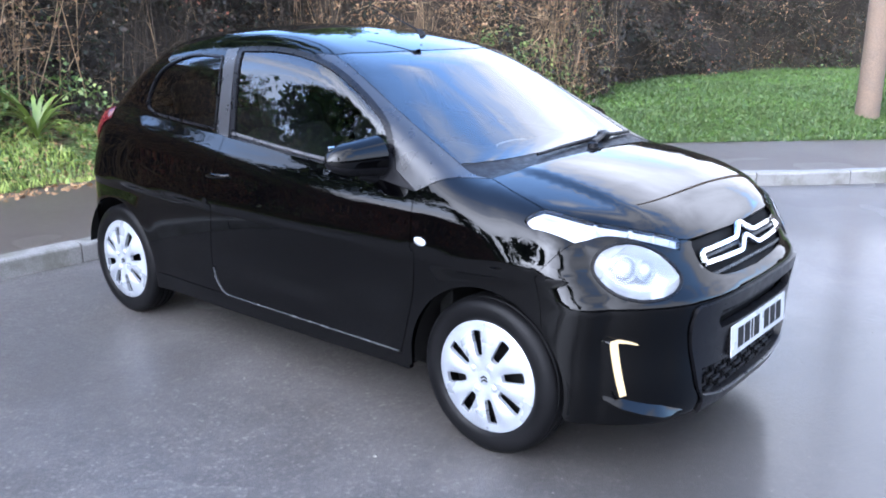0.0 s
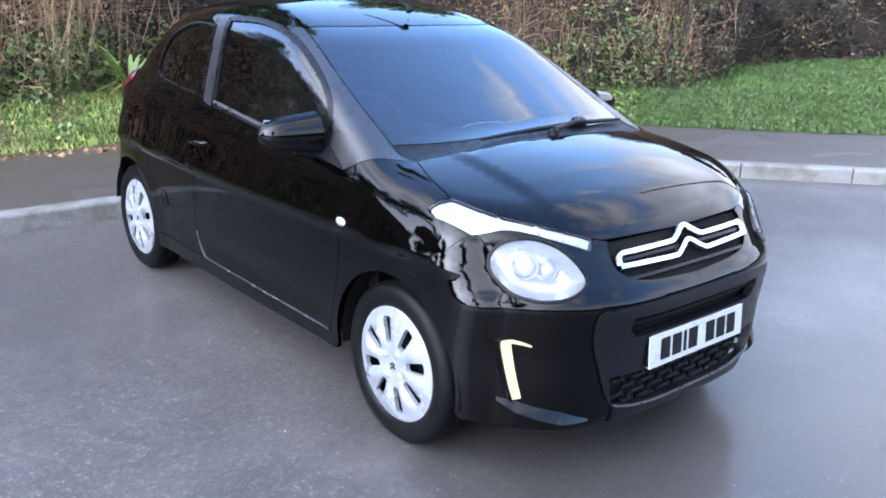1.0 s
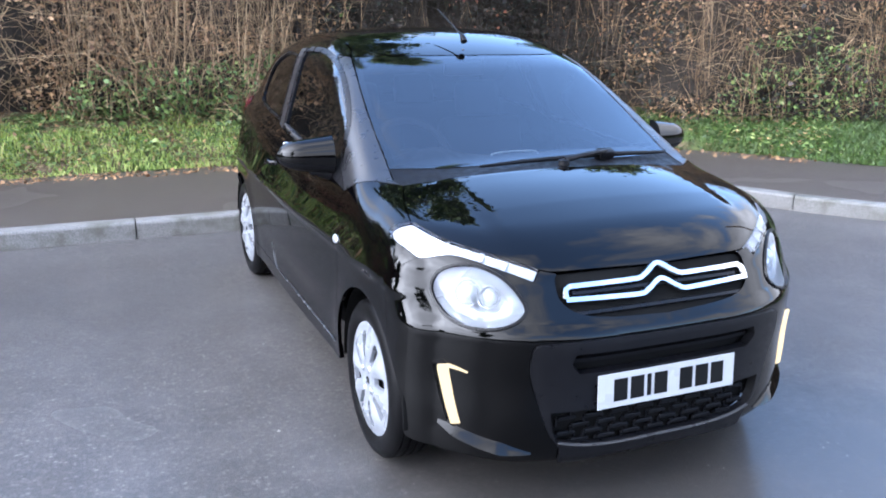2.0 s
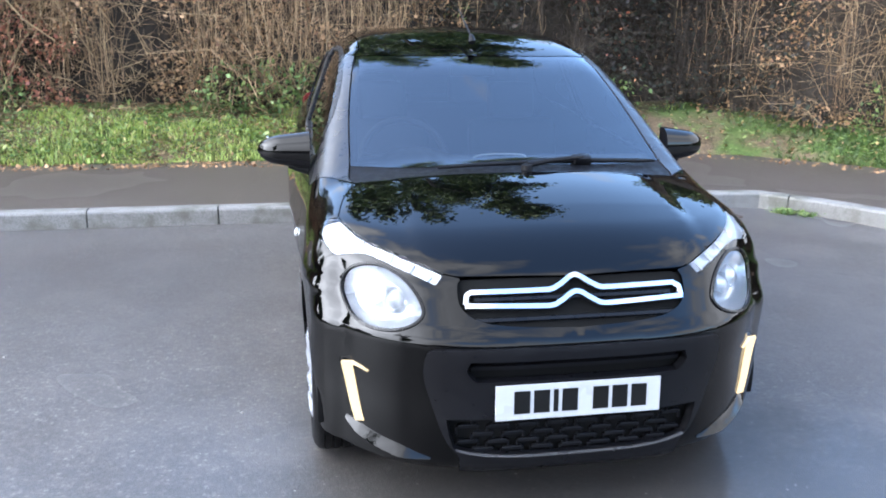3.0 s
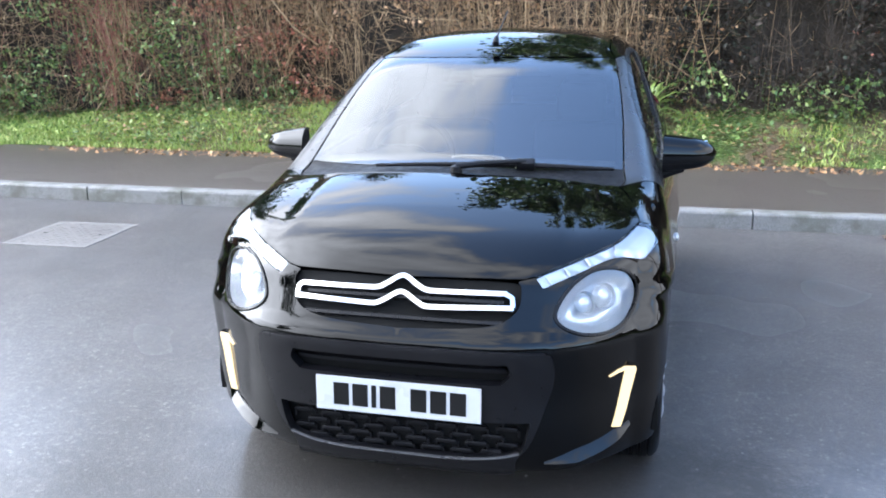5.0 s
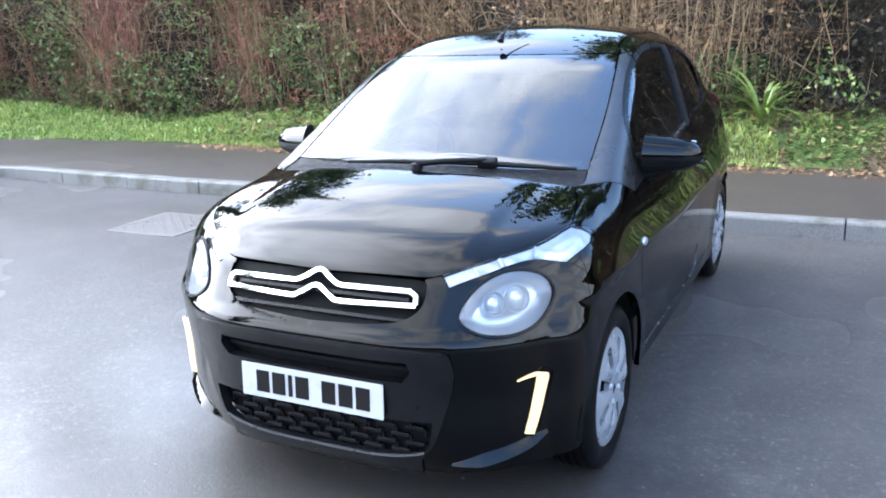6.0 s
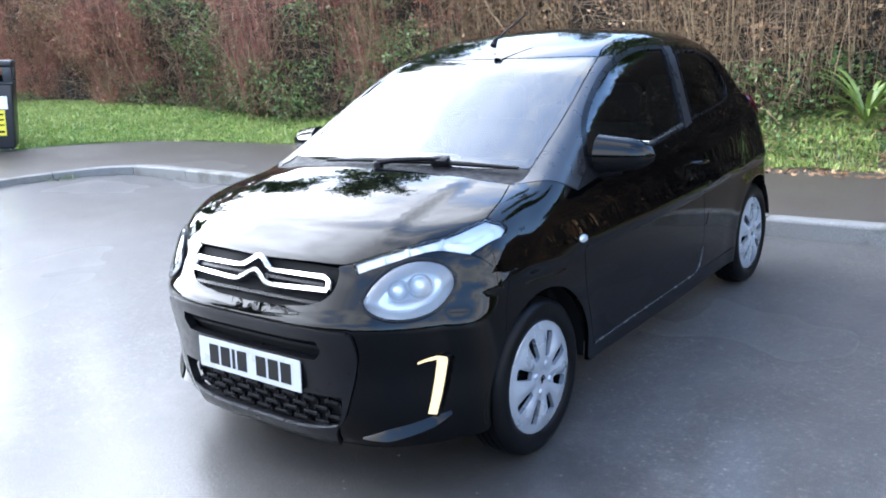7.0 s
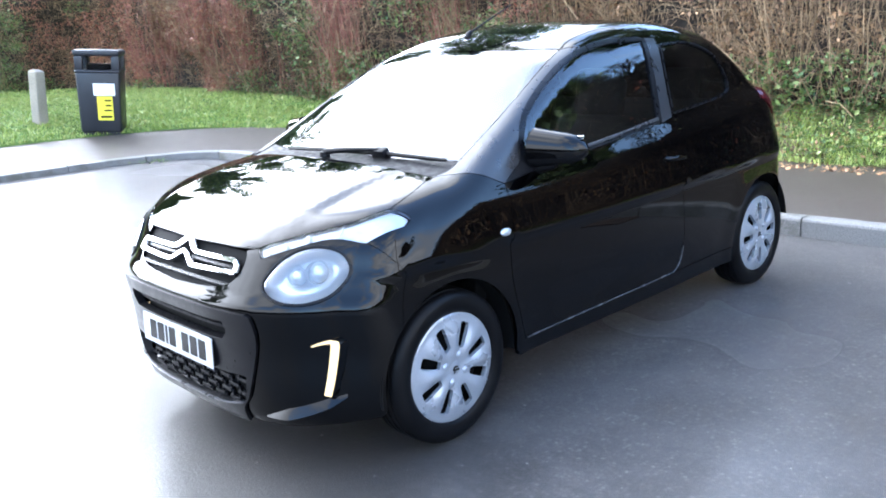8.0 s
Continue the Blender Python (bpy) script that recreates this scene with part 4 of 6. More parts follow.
        for a, b, wd in (((0.425, -1.660, 0.788), (0.447, -1.672, 0.762), 0.012), ((0.475, -1.620, 0.806), (0.497, -1.634, 0.779), 0.016), ((0.535, -1.568, 0.826), (0.553, -1.584, 0.801), 0.020), ((0.615, -1.480, 0.848), (0.622, -1.512, 0.818), 0.010)):
            rib = [tuple(s * v if k == 0 else v for k, v in enumerate(np.array(a) + (np.array(b) - a) * t)) for t in np.linspace(0.06, 0.9, 6)]
            strip("reflector_step", rib, wd * 0.7, 0.004, REFLECT, ul, off=-0.010)
    # running lights and the lower fins
    for s in (1, -1):
        bar = spline([(0.690, -1.60, 0.498), (0.689, -1.60, 0.47), (0.672, -1.61, 0.38), (0.652, -1.62, 0.303)], 6)
        half = np.interp(np.linspace(0, 1, len(bar)), [0, 0.1, 1], [0.016, 0.018, 0.014])
        run = light_bar("running_light", bar, half, s, LED, car, "lit warm-white running light")
        light_bar("housing", bar, half + 0.002, s, PAINT, run, "gloss black housing", 0.005, 0.034)
        spur = spline([(0.668, -1.615, 0.494), (0.645, -1.64, 0.489), (0.622, -1.66, 0.481)], 6)
        strip("running_light_spur", [(s * x, y, z) for x, y, z in spur], np.linspace(0.012, 0.003, len(spur)), 0.007, LED, run)
        fin = spline([(s * 0.69, -1.585, 0.297), (s * 0.645, -1.635, 0.272), (s * 0.575, -1.69, 0.245), (s * 0.44, -1.745, 0.215)], 8)
        wide = np.interp(np.linspace(0, 1, len(fin)), [0, 0.3, 0.8, 1], [0.012, 0.032, 0.036, 0.006])[:, None]
        p = snap(fin)
        n = slope(p)
        up = np.array((0, 0, 1.0)) - n * n[:, 2:]
        up /= np.linalg.norm(up, axis=1, keepdims=True)
        # a ledge: flush above, proud below, so that it looks up at the sky
        rows = [snap(p + up * wide * 0.6) - n * 0.002, snap(p + up * wide * 0.35) + n * wide * 0.18, snap(p - up * wide * 0.3) + n * wide * 0.72, snap(p - up * wide * 0.5) + n * wide * 0.62, snap(p - up * wide * 0.62) - n * 0.002]
        m, faces = len(p), []
        for a in range(4):
            faces += [(a * m + i, a * m + i + 1, (a + 1) * m + i + 1, (a + 1) * m + i) for i in range(m - 1)]
        faces += [tuple(a * m for a in range(5)), tuple(a * m + m - 1 for a in range(5))]
        me = mesh_of("bumper_fin", np.vstack(rows), faces, PAINT)
        bm = bmesh.new()
        bm.from_mesh(me)
        bmesh.ops.recalc_face_normals(bm, faces=bm.faces)
        bm.to_mesh(me)
        bm.free()
        me.set_sharp_from_angle(angle=radians(55))
        place("bumper_fin", me, bumper, "gloss black fin along the bumper's foot")


def build_plate():
    plate = new("number_plate", None)
    plate.parent = car
    plate.matrix_basis = pose(0, -1.8245, 0.4215, 86.5, 0, 0)
    bm = bmesh.new()
    box(bm, (-0.26, -0.0555, -0.004), (0.26, 0.0555, 0.0), 0.0018)
    part("plate_board", bm, PLATE, plate, "white number plate with black bars")
    x = -0.203
    for wd in (0.050, 0.050, 0.016, 0.050, None, 0.050, 0.050, 0.050):
        if wd is None:
            x += 0.036
            continue
        bm = bmesh.new()
        box(bm, (x, -0.036, 0.0), (x + wd, 0.036, 0.0012), 0.0005)
        part("plate_bar", bm, INK, plate)
        x += wd + 0.011
    bm = bmesh.new()
    box(bm, (-0.25, -0.05, -0.022), (0.25, 0.05, -0.004), 0.002)
    part("plate_holder", bm, PLASTIC, plate)


def build_wheel():
    """One wheel, facing +x, its hub at the origin."""
    w = thing("wheel_model", "", "")
    w.name = "wheel"
    prof = [(-0.16, 0.185), (-0.165, 0.215), (-0.155, 0.255), (-0.135, 0.278), (-0.118, 0.2825), (-0.116, 0.277), (-0.110, 0.277), (-0.108, 0.2835), (-0.090, 0.2838), (-0.088, 0.277), (-0.080, 0.277), (-0.078, 0.2838), (-0.060, 0.2838), (-0.058, 0.277), (-0.050, 0.277), (-0.048, 0.2836), (-0.030, 0.2825), (-0.028, 0.277), (-0.024, 0.277), (-0.022, 0.2815), (-0.010, 0.279), (0.006, 0.262), (0.0125, 0.240), (0.010, 0.220), (0.002, 0.206), (-0.008, 0.198)]
    bm = bmesh.new()
    lathe(bm, prof + [(-0.04, 0.19), (-0.12, 0.185)], 72, closed=True)
    tyre = part("tyre", bm, RUBBER, w, "worn black tyre", True)
    bm = bmesh.new()
    lathe(bm, [(-0.15, 0.17), (-0.05, 0.17), (-0.045, 0.06), (-0.03, 0.0)], 40)
    part("steel_rim", bm, DARK, w, "dark steel rim", True)
    outer = np.array([(0.206 * math.cos(a), 0.206 * math.sin(a)) for a in np.linspace(0, 2 * math.pi, 96, endpoint=False)])
    rings = [outer]
    for k in range(8):
        a = k * math.pi / 4
        shape = spline([(0.082, -0.013), (0.105, -0.0165), (0.140, -0.0195), (0.164, -0.0200), (0.169, -0.014), (0.170, 0.0), (0.169, 0.014), (0.164, 0.0200), (0.140, 0.0195), (0.105, 0.0165), (0.082, 0.013), (0.078, 0.0)], 4, True)
        c, s = math.cos(a), math.sin(a)
        rings.append(np.stack([shape[:, 0] * c - shape[:, 1] * s, shape[:, 0] * s + shape[:, 1] * c], 1))
    q, f = net(rings, 0.009)

    def high(p):
        r, a = np.hypot(p[:, 0], p[:, 1]), np.arctan2(p[:, 1], p[:, 0])
        dome = 0.014 - 0.020 * np.clip((r - 0.12) / 0.086, 0, 1) ** 2.2 - 0.010 * np.clip(1 - r / 0.055, 0, 1)
        spoke = 0.009 * np.cos(a * 8 + math.pi) * np.exp(-((r - 0.12) / 0.045) ** 2)
        lip = 0.004 * np.exp(-((r - 0.198) / 0.006) ** 2)
        return dome + spoke + lip
    h = high(q)
    P = np.stack([h, q[:, 0], q[:, 1]], 1)
    tri = P[f]
    flip = np.cross(tri[:, 1] - tri[:, 0], tri[:, 2] - tri[:, 0])[:, 0] < 0
    f[flip] = f[flip][:, ::-1]
    faces = [tuple(t) for t in f]
    seen = {(a, b) for t in faces for a, b in zip(t, t[1:] + t[:1])}
    verts, low = list(P), {}
    for a, b in [e for e in seen if (e[1], e[0]) not in seen]:
        for i in (a, b):
            if i not in low:
                low[i] = len(verts)
                verts.append(P[i] - np.array((0.016, 0, 0)))
        faces.append((b, a, low[a], low[b]))
    me = mesh_of("wheel_cover", verts, faces, SILVER)
    me.set_sharp_from_angle(angle=radians(45))
    cover = place("wheel_cover", me, w, "silver wheel cover with eight slots")
    for k in range(4):
        a = radians(45 + 90 * k) + math.pi / 8 * 0
        bm = bmesh.new()
        bmesh.ops.create_uvsphere(bm, u_segments=14, v_segments=8, radius=1, matrix=Matrix.LocRotScale((0.010, 0.052 * math.cos(a), 0.052 * math.sin(a)), None, (0.010, 0.015, 0.015)))
        part("bolt_cap", bm, SILVER, cover, "", True)
    bm = bmesh.new()
    lathe(bm, [(0.0, 0.030), (0.008, 0.029), (0.010, 0.024), (0.009, 0.0)], 28)
    part("hub_cap", bm, SILVER, cover, "", True)
    for dz in (0.006, -0.006):
        bm = bmesh.new()
        for s in (1, -1):
            box(bm, (0.009, -0.0005, -0.003), (0.012, 0.016, 0.003), 0, pose(0, 0, dz) @ pose(0, 0, 0, -30 * s if s > 0 else 0, 0, 0) @ (Matrix.Identity(4) if s > 0 else pose(0, 0, 0, 210)))
        part("hub_mark", bm, INK, cover)
    bm = bmesh.new()
    lathe(bm, [(-0.13, 0.0), (-0.13, 0.13), (-0.115, 0.13), (-0.11, 0.0)], 30)
    part("brake_disc", bm, DARK, w, "", True)
    return w


def build_wheels():
    w = build_wheel()
    for x, y, turn, spin in ((0.772, -1.17, 0, 22), (-0.772, -1.17, 180, 14), (0.766, 1.17, 0, 3), (-0.766, 1.17, 180, 14)):
        m = pose(x, y, 0.284, 0, 0, turn) @ pose(0, 0, 0, spin)
        o = w if (x > 0 and y < 0) else copy_thing(w, m)
        o.matrix_basis = m
        o.parent = car
        for k in ("label", "category", "group", "kind"):
            if k in o:
                del o[k]
        # liner inside the arch
    for y in AXLES:
        for s in (1, -1):
            bm = bmesh.new()
            n = 24
            rows = []
            for xx in (s * 0.77, s * 0.48):
                rows.append([bm.verts.new((xx, y + 0.332 * math.cos(a), 0.284 + 0.332 * math.sin(a))) for a in np.linspace(radians(-6 if y < 0 else 8), radians(188), n)])
            for a, b, c, d in zip(rows[0], rows[0][1:], rows[1][1:], rows[1]):
                bm.faces.new((a, b, c, d))
            bm.faces.new(rows[1])
            part("arch_liner", bm, DARK, car, "", True)


def build_inside():
    bm = bmesh.new()
    box(bm, (-0.62, -1.58, 0.17), (0.62, 1.45, 0.26), 0.02)
    part("floor_pan", bm, DARK, car)
    # plain unseen box, added to stop light passing under the bonnet
    bm = bmesh.new()
    box(bm, (-0.46, -1.66, 0.26), (0.46, -0.95, 0.72), 0.05)
    part("bay_light_stop", bm, DARK, car)
    bm = bmesh.new()
    box(bm, (-0.70, -0.96, 0.26), (0.70, -0.90, 0.93), 0.01)
    part("bulkhead", bm, DARK, car)
    # dashboard, a shelf that swells towards the driver
    bm = bmesh.new()
    prof = [(-0.95, 0.93), (-0.80, 0.957), (-0.66, 0.965), (-0.58, 0.945), (-0.55, 0.88), (-0.58, 0.70), (-0.64, 0.52), (-0.93, 0.50)]
    ringsv = []
    for x in np.linspace(-0.66, 0.66, 25):
        pod = math.exp(-((x + 0.33) / 0.13) ** 2) * 0.045
        ringsv.append([bm.verts.new((x, y, z + (pod if z > 0.9 and y > -0.75 else 0))) for y, z in prof])
    for a, b in zip(ringsv, ringsv[1:]):
        for k in range(len(prof)):
            bm.faces.new((a[k], a[(k + 1) % len(prof)], b[(k + 1) % len(prof)], b[k]))
    bm.faces.new(ringsv[0]); bm.faces.new(list(reversed(ringsv[-1])))
    bmesh.ops.recalc_face_normals(bm, faces=bm.faces)
    dash = part("dashboard", bm, DASH, car, "dark grey dashboard behind the windscreen", True)
    bm = bmesh.new()
    arc = [(0.02 + 0.11 * math.sin(a), -0.70, 0.962 + 0.018 * math.cos(a) ** 0.5) for a in np.linspace(-1.5, 1.5, 15)]
    tube(bm, arc, 0.004, 6)
    part("dash_trim", bm, STICKER, dash, "pale curved trim on the dashboard", True)
    # steering wheel on the car's right
    bm = bmesh.new()
    m = pose(-0.34, -0.43, 0.915, 62)
    pts = [m @ Vector((0.185 * math.cos(a), 0.185 * math.sin(a), 0)) for a in np.linspace(0, 2 * math.pi, 41)]
    tube(bm, pts, 0.014, 10, False)
    for a in (10, 170, 270):
        tube(bm, [m @ Vector((0.05 * math.cos(radians(a)), 0.05 * math.sin(radians(a)), 0)), m @ Vector((0.18 * math.cos(radians(a)), 0.18 * math.sin(radians(a)), 0))], 0.014, 8)
    t = bmesh.new()
    bmesh.ops.create_uvsphere(t, u_segments=20, v_segments=10, radius=1, matrix=m @ Matrix.Diagonal((0.075, 0.06, 0.03, 1)))
    add(bm, t)
    part("steering_wheel", bm, DASH, car, "dark three-spoke steering wheel", True)
    # seats
    for x, y, wd, head in ((-0.34, 0.06, 0.235, 1), (0.34, 0.06, 0.235, 1), (0.0, 0.86, 0.56, 0)):
        seat = new("seat", None)
        seat.parent = car
        seat.matrix_basis = pose(x, y, 0)
        bm = bmesh.new()
        box(bm, (-wd, -0.42, 0.34), (wd, 0.10, 0.50), 0.06, segments=4)
        part("cushion", bm, CLOTH, seat, "", True)
        bm = bmesh.new()
        box(bm, (-wd, 0.0, 0.0), (wd, 0.13, 0.58), 0.055, pose(0, 0.06, 0.46, -16), 4)
        part("backrest", bm, CLOTH, seat, "", True)
        for hx in ((0,) if head else (-0.28, 0.28)):
            bm = bmesh.new()
            box(bm, (-0.125, 0.0, 0.0), (0.125, 0.10, 0.20), 0.045, pose(hx, 0.23, 1.0 if head else 0.98, -12), 4)
            part("headrest", bm, CLOTH, seat, "", True)
    bm = bmesh.new()
    box(bm, (-0.10, -0.012, -0.03), (0.10, 0.012, 0.03), 0.012, pose(0.0, -0.22, 1.285, 8), 3)
    part("rear_view_mirror", bm, DASH, car, "", True)
    bm = bmesh.new()
    tube(bm, [(0, -0.22, 1.30), (0, -0.20, 1.37)], 0.008, 8)
    part("mirror_stem", bm, DASH, car, "", True)


def build_outside_small():
    for s in (1, -1):
        # door mirror: a swelling shell, black arm below it
        shell = new("door_mirror", None)
        shell.parent = car
        shell["label"] = "gloss black door mirror"
        n, k, rows = 16, 28, []
        for i in range(n + 1):
            u = i / n
            x = 0.748 + 0.205 * u
            tip = (1 - max(0.0, (u - 0.55) / 0.45) ** 2.4) ** 0.5
            hz, hy = max(0.074 - 0.026 * u, 0.0) * max(tip, 0.05), (0.060 - 0.010 * u) * max(tip, 0.05)
            cz, cy = 1.000 - 0.004 * u, -0.645 + 0.050 * u
            row = []
            for j in range(k):
                ca, sa = math.cos(2 * math.pi * j / k), math.sin(2 * math.pi * j / k)
                zz = hz * math.copysign(abs(sa) ** 0.85, sa)
                yy = min(hy * math.copysign(abs(ca) ** 0.8, ca), 0.030) + 0.16 * max(zz, 0.0) * (ca < 0.2)
                row.append((s * x, cy + yy, cz + zz))
            rows.append(row)
        for nm, mat, keep in (("mirror_cap", PAINT, lambda j: math.sin(2 * math.pi * (j + 0.5) / k) > -0.42), ("mirror_foot", PLASTIC, lambda j: math.sin(2 * math.pi * (j + 0.5) / k) <= -0.42)):
            bm = bmesh.new()
            vs = [[bm.verts.new(p) for p in row] for row in rows]
            for a, b in zip(vs, vs[1:]):
                for j in range(k):
                    if keep(j):
                        bm.faces.new((a[j], a[(j + 1) % k], b[(j + 1) % k], b[j]))
            if mat is PLASTIC:
                bm.faces.new(vs[0]); bm.faces.new(vs[-1])
            bmesh.ops.delete(bm, geom=[v for v in bm.verts if not v.link_faces], context="VERTS")
            bmesh.ops.recalc_face_normals(bm, faces=bm.faces)
            part(nm, bm, mat, shell, "", True)
        bm = bmesh.new()
        tube(bm, [(s * 0.735, -0.635, 0.915), (s * 0.77, -0.632, 0.925), (s * 0.83, -0.625, 0.938)], [0.024, 0.022, 0.014], 12)
        part("mirror_arm", bm, PLASTIC, shell, "", True)
        bm = bmesh.new()
        box(bm, (0, -0.002, -0.045), (0.155, 0.002, 0.045), 0.0018)
        bmesh.ops.transform(bm, matrix=pose(s * 0.765, -0.600, 0.998, 0, 0, 12 * s) @ Matrix.Diagonal((s, 1, 1, 1)), verts=bm.verts)
        bmesh.ops.recalc_face_normals(bm, faces=bm.faces)
        part("mirror_pane", bm, MIRROR, shell)
        # side repeater
        bm = bmesh.new()
        c = snap([(s * 0.83, -0.905, 0.738)])[0]
        turn = Vector((1, 0, 0)).rotation_difference(Vector(slope(c)))
        bmesh.ops.create_uvsphere(bm, u_segments=22, v_segments=12, radius=1, matrix=Matrix.LocRotScale(Vector(c) + Vector(slope(c)) * 0.002, turn, (0.008, 0.027, 0.0145)))
        part("side_repeater", bm, REFLECT, car, "small clear oval side repeater", True)
    # wiper, parked across the screen's foot
    wiper = new("wiper", None)
    wiper.parent = car
    wiper["label"] = "long black windscreen wiper parked low on the screen"

    def on_screen(x, y, lift):
        q = meet(np.array([(x, y, 2.0)]), np.array([(0, 0, -1.0)]), far=1.6)[0]
        return Vector(q) + Vector(slope(q)) * lift
    blade = [on_screen(x, y, 0.012) for x, y in ((-0.30, -1.045), (-0.12, -1.035), (0.08, -1.018), (0.26, -1.000), (0.42, -0.980), (0.575, -0.950))]
    bm = bmesh.new()
    tube(bm, blade, [0.006, 0.008, 0.009, 0.011, 0.009, 0.006], 8)
    part("blade", bm, PLASTIC, wiper, "", True)
    arm = [on_screen(x, y, l) for x, y, l in ((0.02, -1.095, 0.020), (0.10, -1.075, 0.028), (0.20, -1.038, 0.032), (0.26, -1.005, 0.028))]
    bm = bmesh.new()
    tube(bm, arm, [0.013, 0.011, 0.009, 0.008], 8)
    part("arm", bm, PLASTIC, wiper, "", True)
    bm = bmesh.new()
    c = blade[3]
    box(bm, (-0.035, -0.02, -0.012), (0.035, 0.02, 0.02), 0.006, Matrix.Translation(c) @ pose(0, 0, 0, 22, 0, 6))
    part("blade_joint", bm, PLASTIC, wiper, "", True)
    bm = bmesh.new()
    lathe(bm, [(0.0, 0.022), (0.02, 0.020), (0.028, 0.0)], 20, "z")
    bmesh.ops.transform(bm, matrix=Matrix.Translation(Vector(arm[0]) - Vector((0, 0, 0.02))), verts=bm.verts)
    part("pivot", bm, PLASTIC, wiper, "", True)


for build in (build_bonnet, build_glass, build_sides, build_roof_and_rear, build_front, build_plate, build_wheels, build_inside, build_outside_small):
    build()

# ---------------------------------------------------------------- the place: road, kerb, pavement, bank
KERB_LINE = [(-8.3, -30), (-7.95, -12), (-7.72, -3.0), (-7.6, 0.2), (-7.45, 1.5), (-7.05, 2.2), (-6.3, 2.34), (-4.5, 2.32), (-2.27, 2.31), (0.0, 2.32), (1.8, 2.33), (2.8, 2.35), (3.02, 2.33), (3.14, 2.21), (3.45, 1.85), (3.85, 1.2), (4.55, 0.38), (5.2, -0.30), (5.9, -0.95), (7.6, -2.6), (11, -6), (18, -14), (30, -28)]


def even_line(pts, step):
    p = spline(pts, 30)
    s = np.concatenate([[0], np.cumsum(np.linalg.norm(np.diff(p, axis=0), axis=1))])
    at = np.arange(0, s[-1], step)
    return np.stack([np.interp(at, s, p[:, k]) for k in (0, 1)], 1)


def rise(x):
    t = np.clip((-5.6 - np.asarray(x, float)) / 5.0, 0, 1)
    return 0.22 * t * t * (3 - 2 * t)


LINE = even_line(KERB_LINE, 0.05)
LINE_T = np.gradient(LINE, axis=0)
LINE_T /= np.linalg.norm(LINE_T, axis=1, keepdims=True)
LINE_N = np.stack([-LINE_T[:, 1], LINE_T[:, 0]], 1)
for _ in range(6):
    LINE_N = (np.roll(LINE_N, 3, 0) + LINE_N + np.roll(LINE_N, -3, 0))
    LINE_N[:4], LINE_N[-4:] = LINE_N[4], LINE_N[-5]
    LINE_N /= np.linalg.norm(LINE_N, axis=1, keepdims=True)
KERB_HIGH = lambda x: np.interp(x, [-7.4, -6.4], [0.055, 0.105])
PAVE = 2.06


def bank_width(x):
    return np.interp(x, [-9, -6, -4, 4, 6.5], [2.4, 1.5, 0.75, 0.75, 1.7])


def bank(d, x):
    e = np.maximum(d - PAVE, 0)
    return KERB_HIGH(x) + 0.01 + np.interp(x, [-8.5, -5.5, 4.0, 6.5], [0.30, 0.52, 0.52, 0.40]) * (1 - np.exp(-e / bank_width(x))) + rise(x)


def kerb_distance(x, y):
    q = np.stack([np.ravel(x), np.ravel(y)], 1)
    out = np.empty(len(q))
    sub = LINE[::3]
    nn = LINE_N[::3]
    for i in range(0, len(q), 4000):
        dd = q[i:i + 4000, None] - sub[None]
        k = (dd ** 2).sum(-1).argmin(1)
        w = dd[np.arange(len(k)), k]
        out[i:i + 4000] = np.hypot(w[:, 0], w[:, 1]) * np.sign((w * nn[k]).sum(1))
    return out


def ground_at(x, y):
    """The height of road, pavement or bank at places."""
    d = kerb_distance(x, y)
    x = np.ravel(x)
    return np.where(d < 0, rise(x), np.where(d < PAVE, KERB_HIGH(x) + rise(x), bank(d, x)))


def gutter(x, y):
    """The road falls a little to the kerb."""
    d = kerb_distance(x, y)
    t = np.clip((d + 0.75) / 0.75, 0, 1)
    return -0.022 * t * t * (3 - 2 * t)


def build_road():
    near = np.arange(-20, 20.01, 0.2)
    far = np.array([30, 50, 90, 200, 600.0])
    gx = np.concatenate([-far[::-1], near, far])
    gy = gx
    X, Y = np.meshgrid(gx, gy)
    Z = rise(X) + gutter(X, Y).reshape(X.shape)
    n = len(gx)
    v = np.stack([X.ravel(), Y.ravel(), Z.ravel()], 1)
    f = [(j * n + i, j * n + i + 1, (j + 1) * n + i + 1, (j + 1) * n + i) for j in range(n - 1) for i in range(n - 1)]
    tagged(place("ground", mesh_of("ground", v, f, ROAD)), "wet dark asphalt road with pale grit", "road", kind="structure")


def band(name, offsets, height, material, label, category, step=4, rough=0.0):
    L, Nn = LINE[::step], LINE_N[::step]
    v = []
    for d in offsets:
        q = L + Nn * d
        z = height(d, q[:, 0])
        if rough:
            z = z + np.array([rough * noise.noise((a * 1.7, b * 1.7, 3)) + rough * 0.5 * noise.noise((a * 5, b * 5, 9)) for a, b in q])
        v.append(np.column_stack([q, z]))
    m = len(L)
    f = [(j * m + i, j * m + i + 1, (j + 1) * m + i + 1, (j + 1) * m + i) for j in range(len(offsets) - 1) for i in range(m - 1)]
    return tagged(place(name, mesh_of(name, np.vstack(v), f, material)), label, category, kind="structure")


def build_pavement_and_bank():
    band("pavement", [0.12, 0.5, 1.0, 1.5, PAVE + 0.05], lambda d, x: KERB_HIGH(x) + rise(x) - 0.006, PAVING, "damp dark asphalt pavement behind the kerb", "pavement")
    offs = [PAVE - 0.02, PAVE + 0.06, PAVE + 0.2, PAVE + 0.4, PAVE + 0.7, PAVE + 1.1, PAVE + 1.7, PAVE + 2.6, PAVE + 4, PAVE + 7, PAVE + 14, PAVE + 40]
    band("bank", offs, lambda d, x: bank(d, x) - (0.02 if d < PAVE else 0.0), SOIL, "grassy earth bank below the hedge", "bank", 3, 0.035)


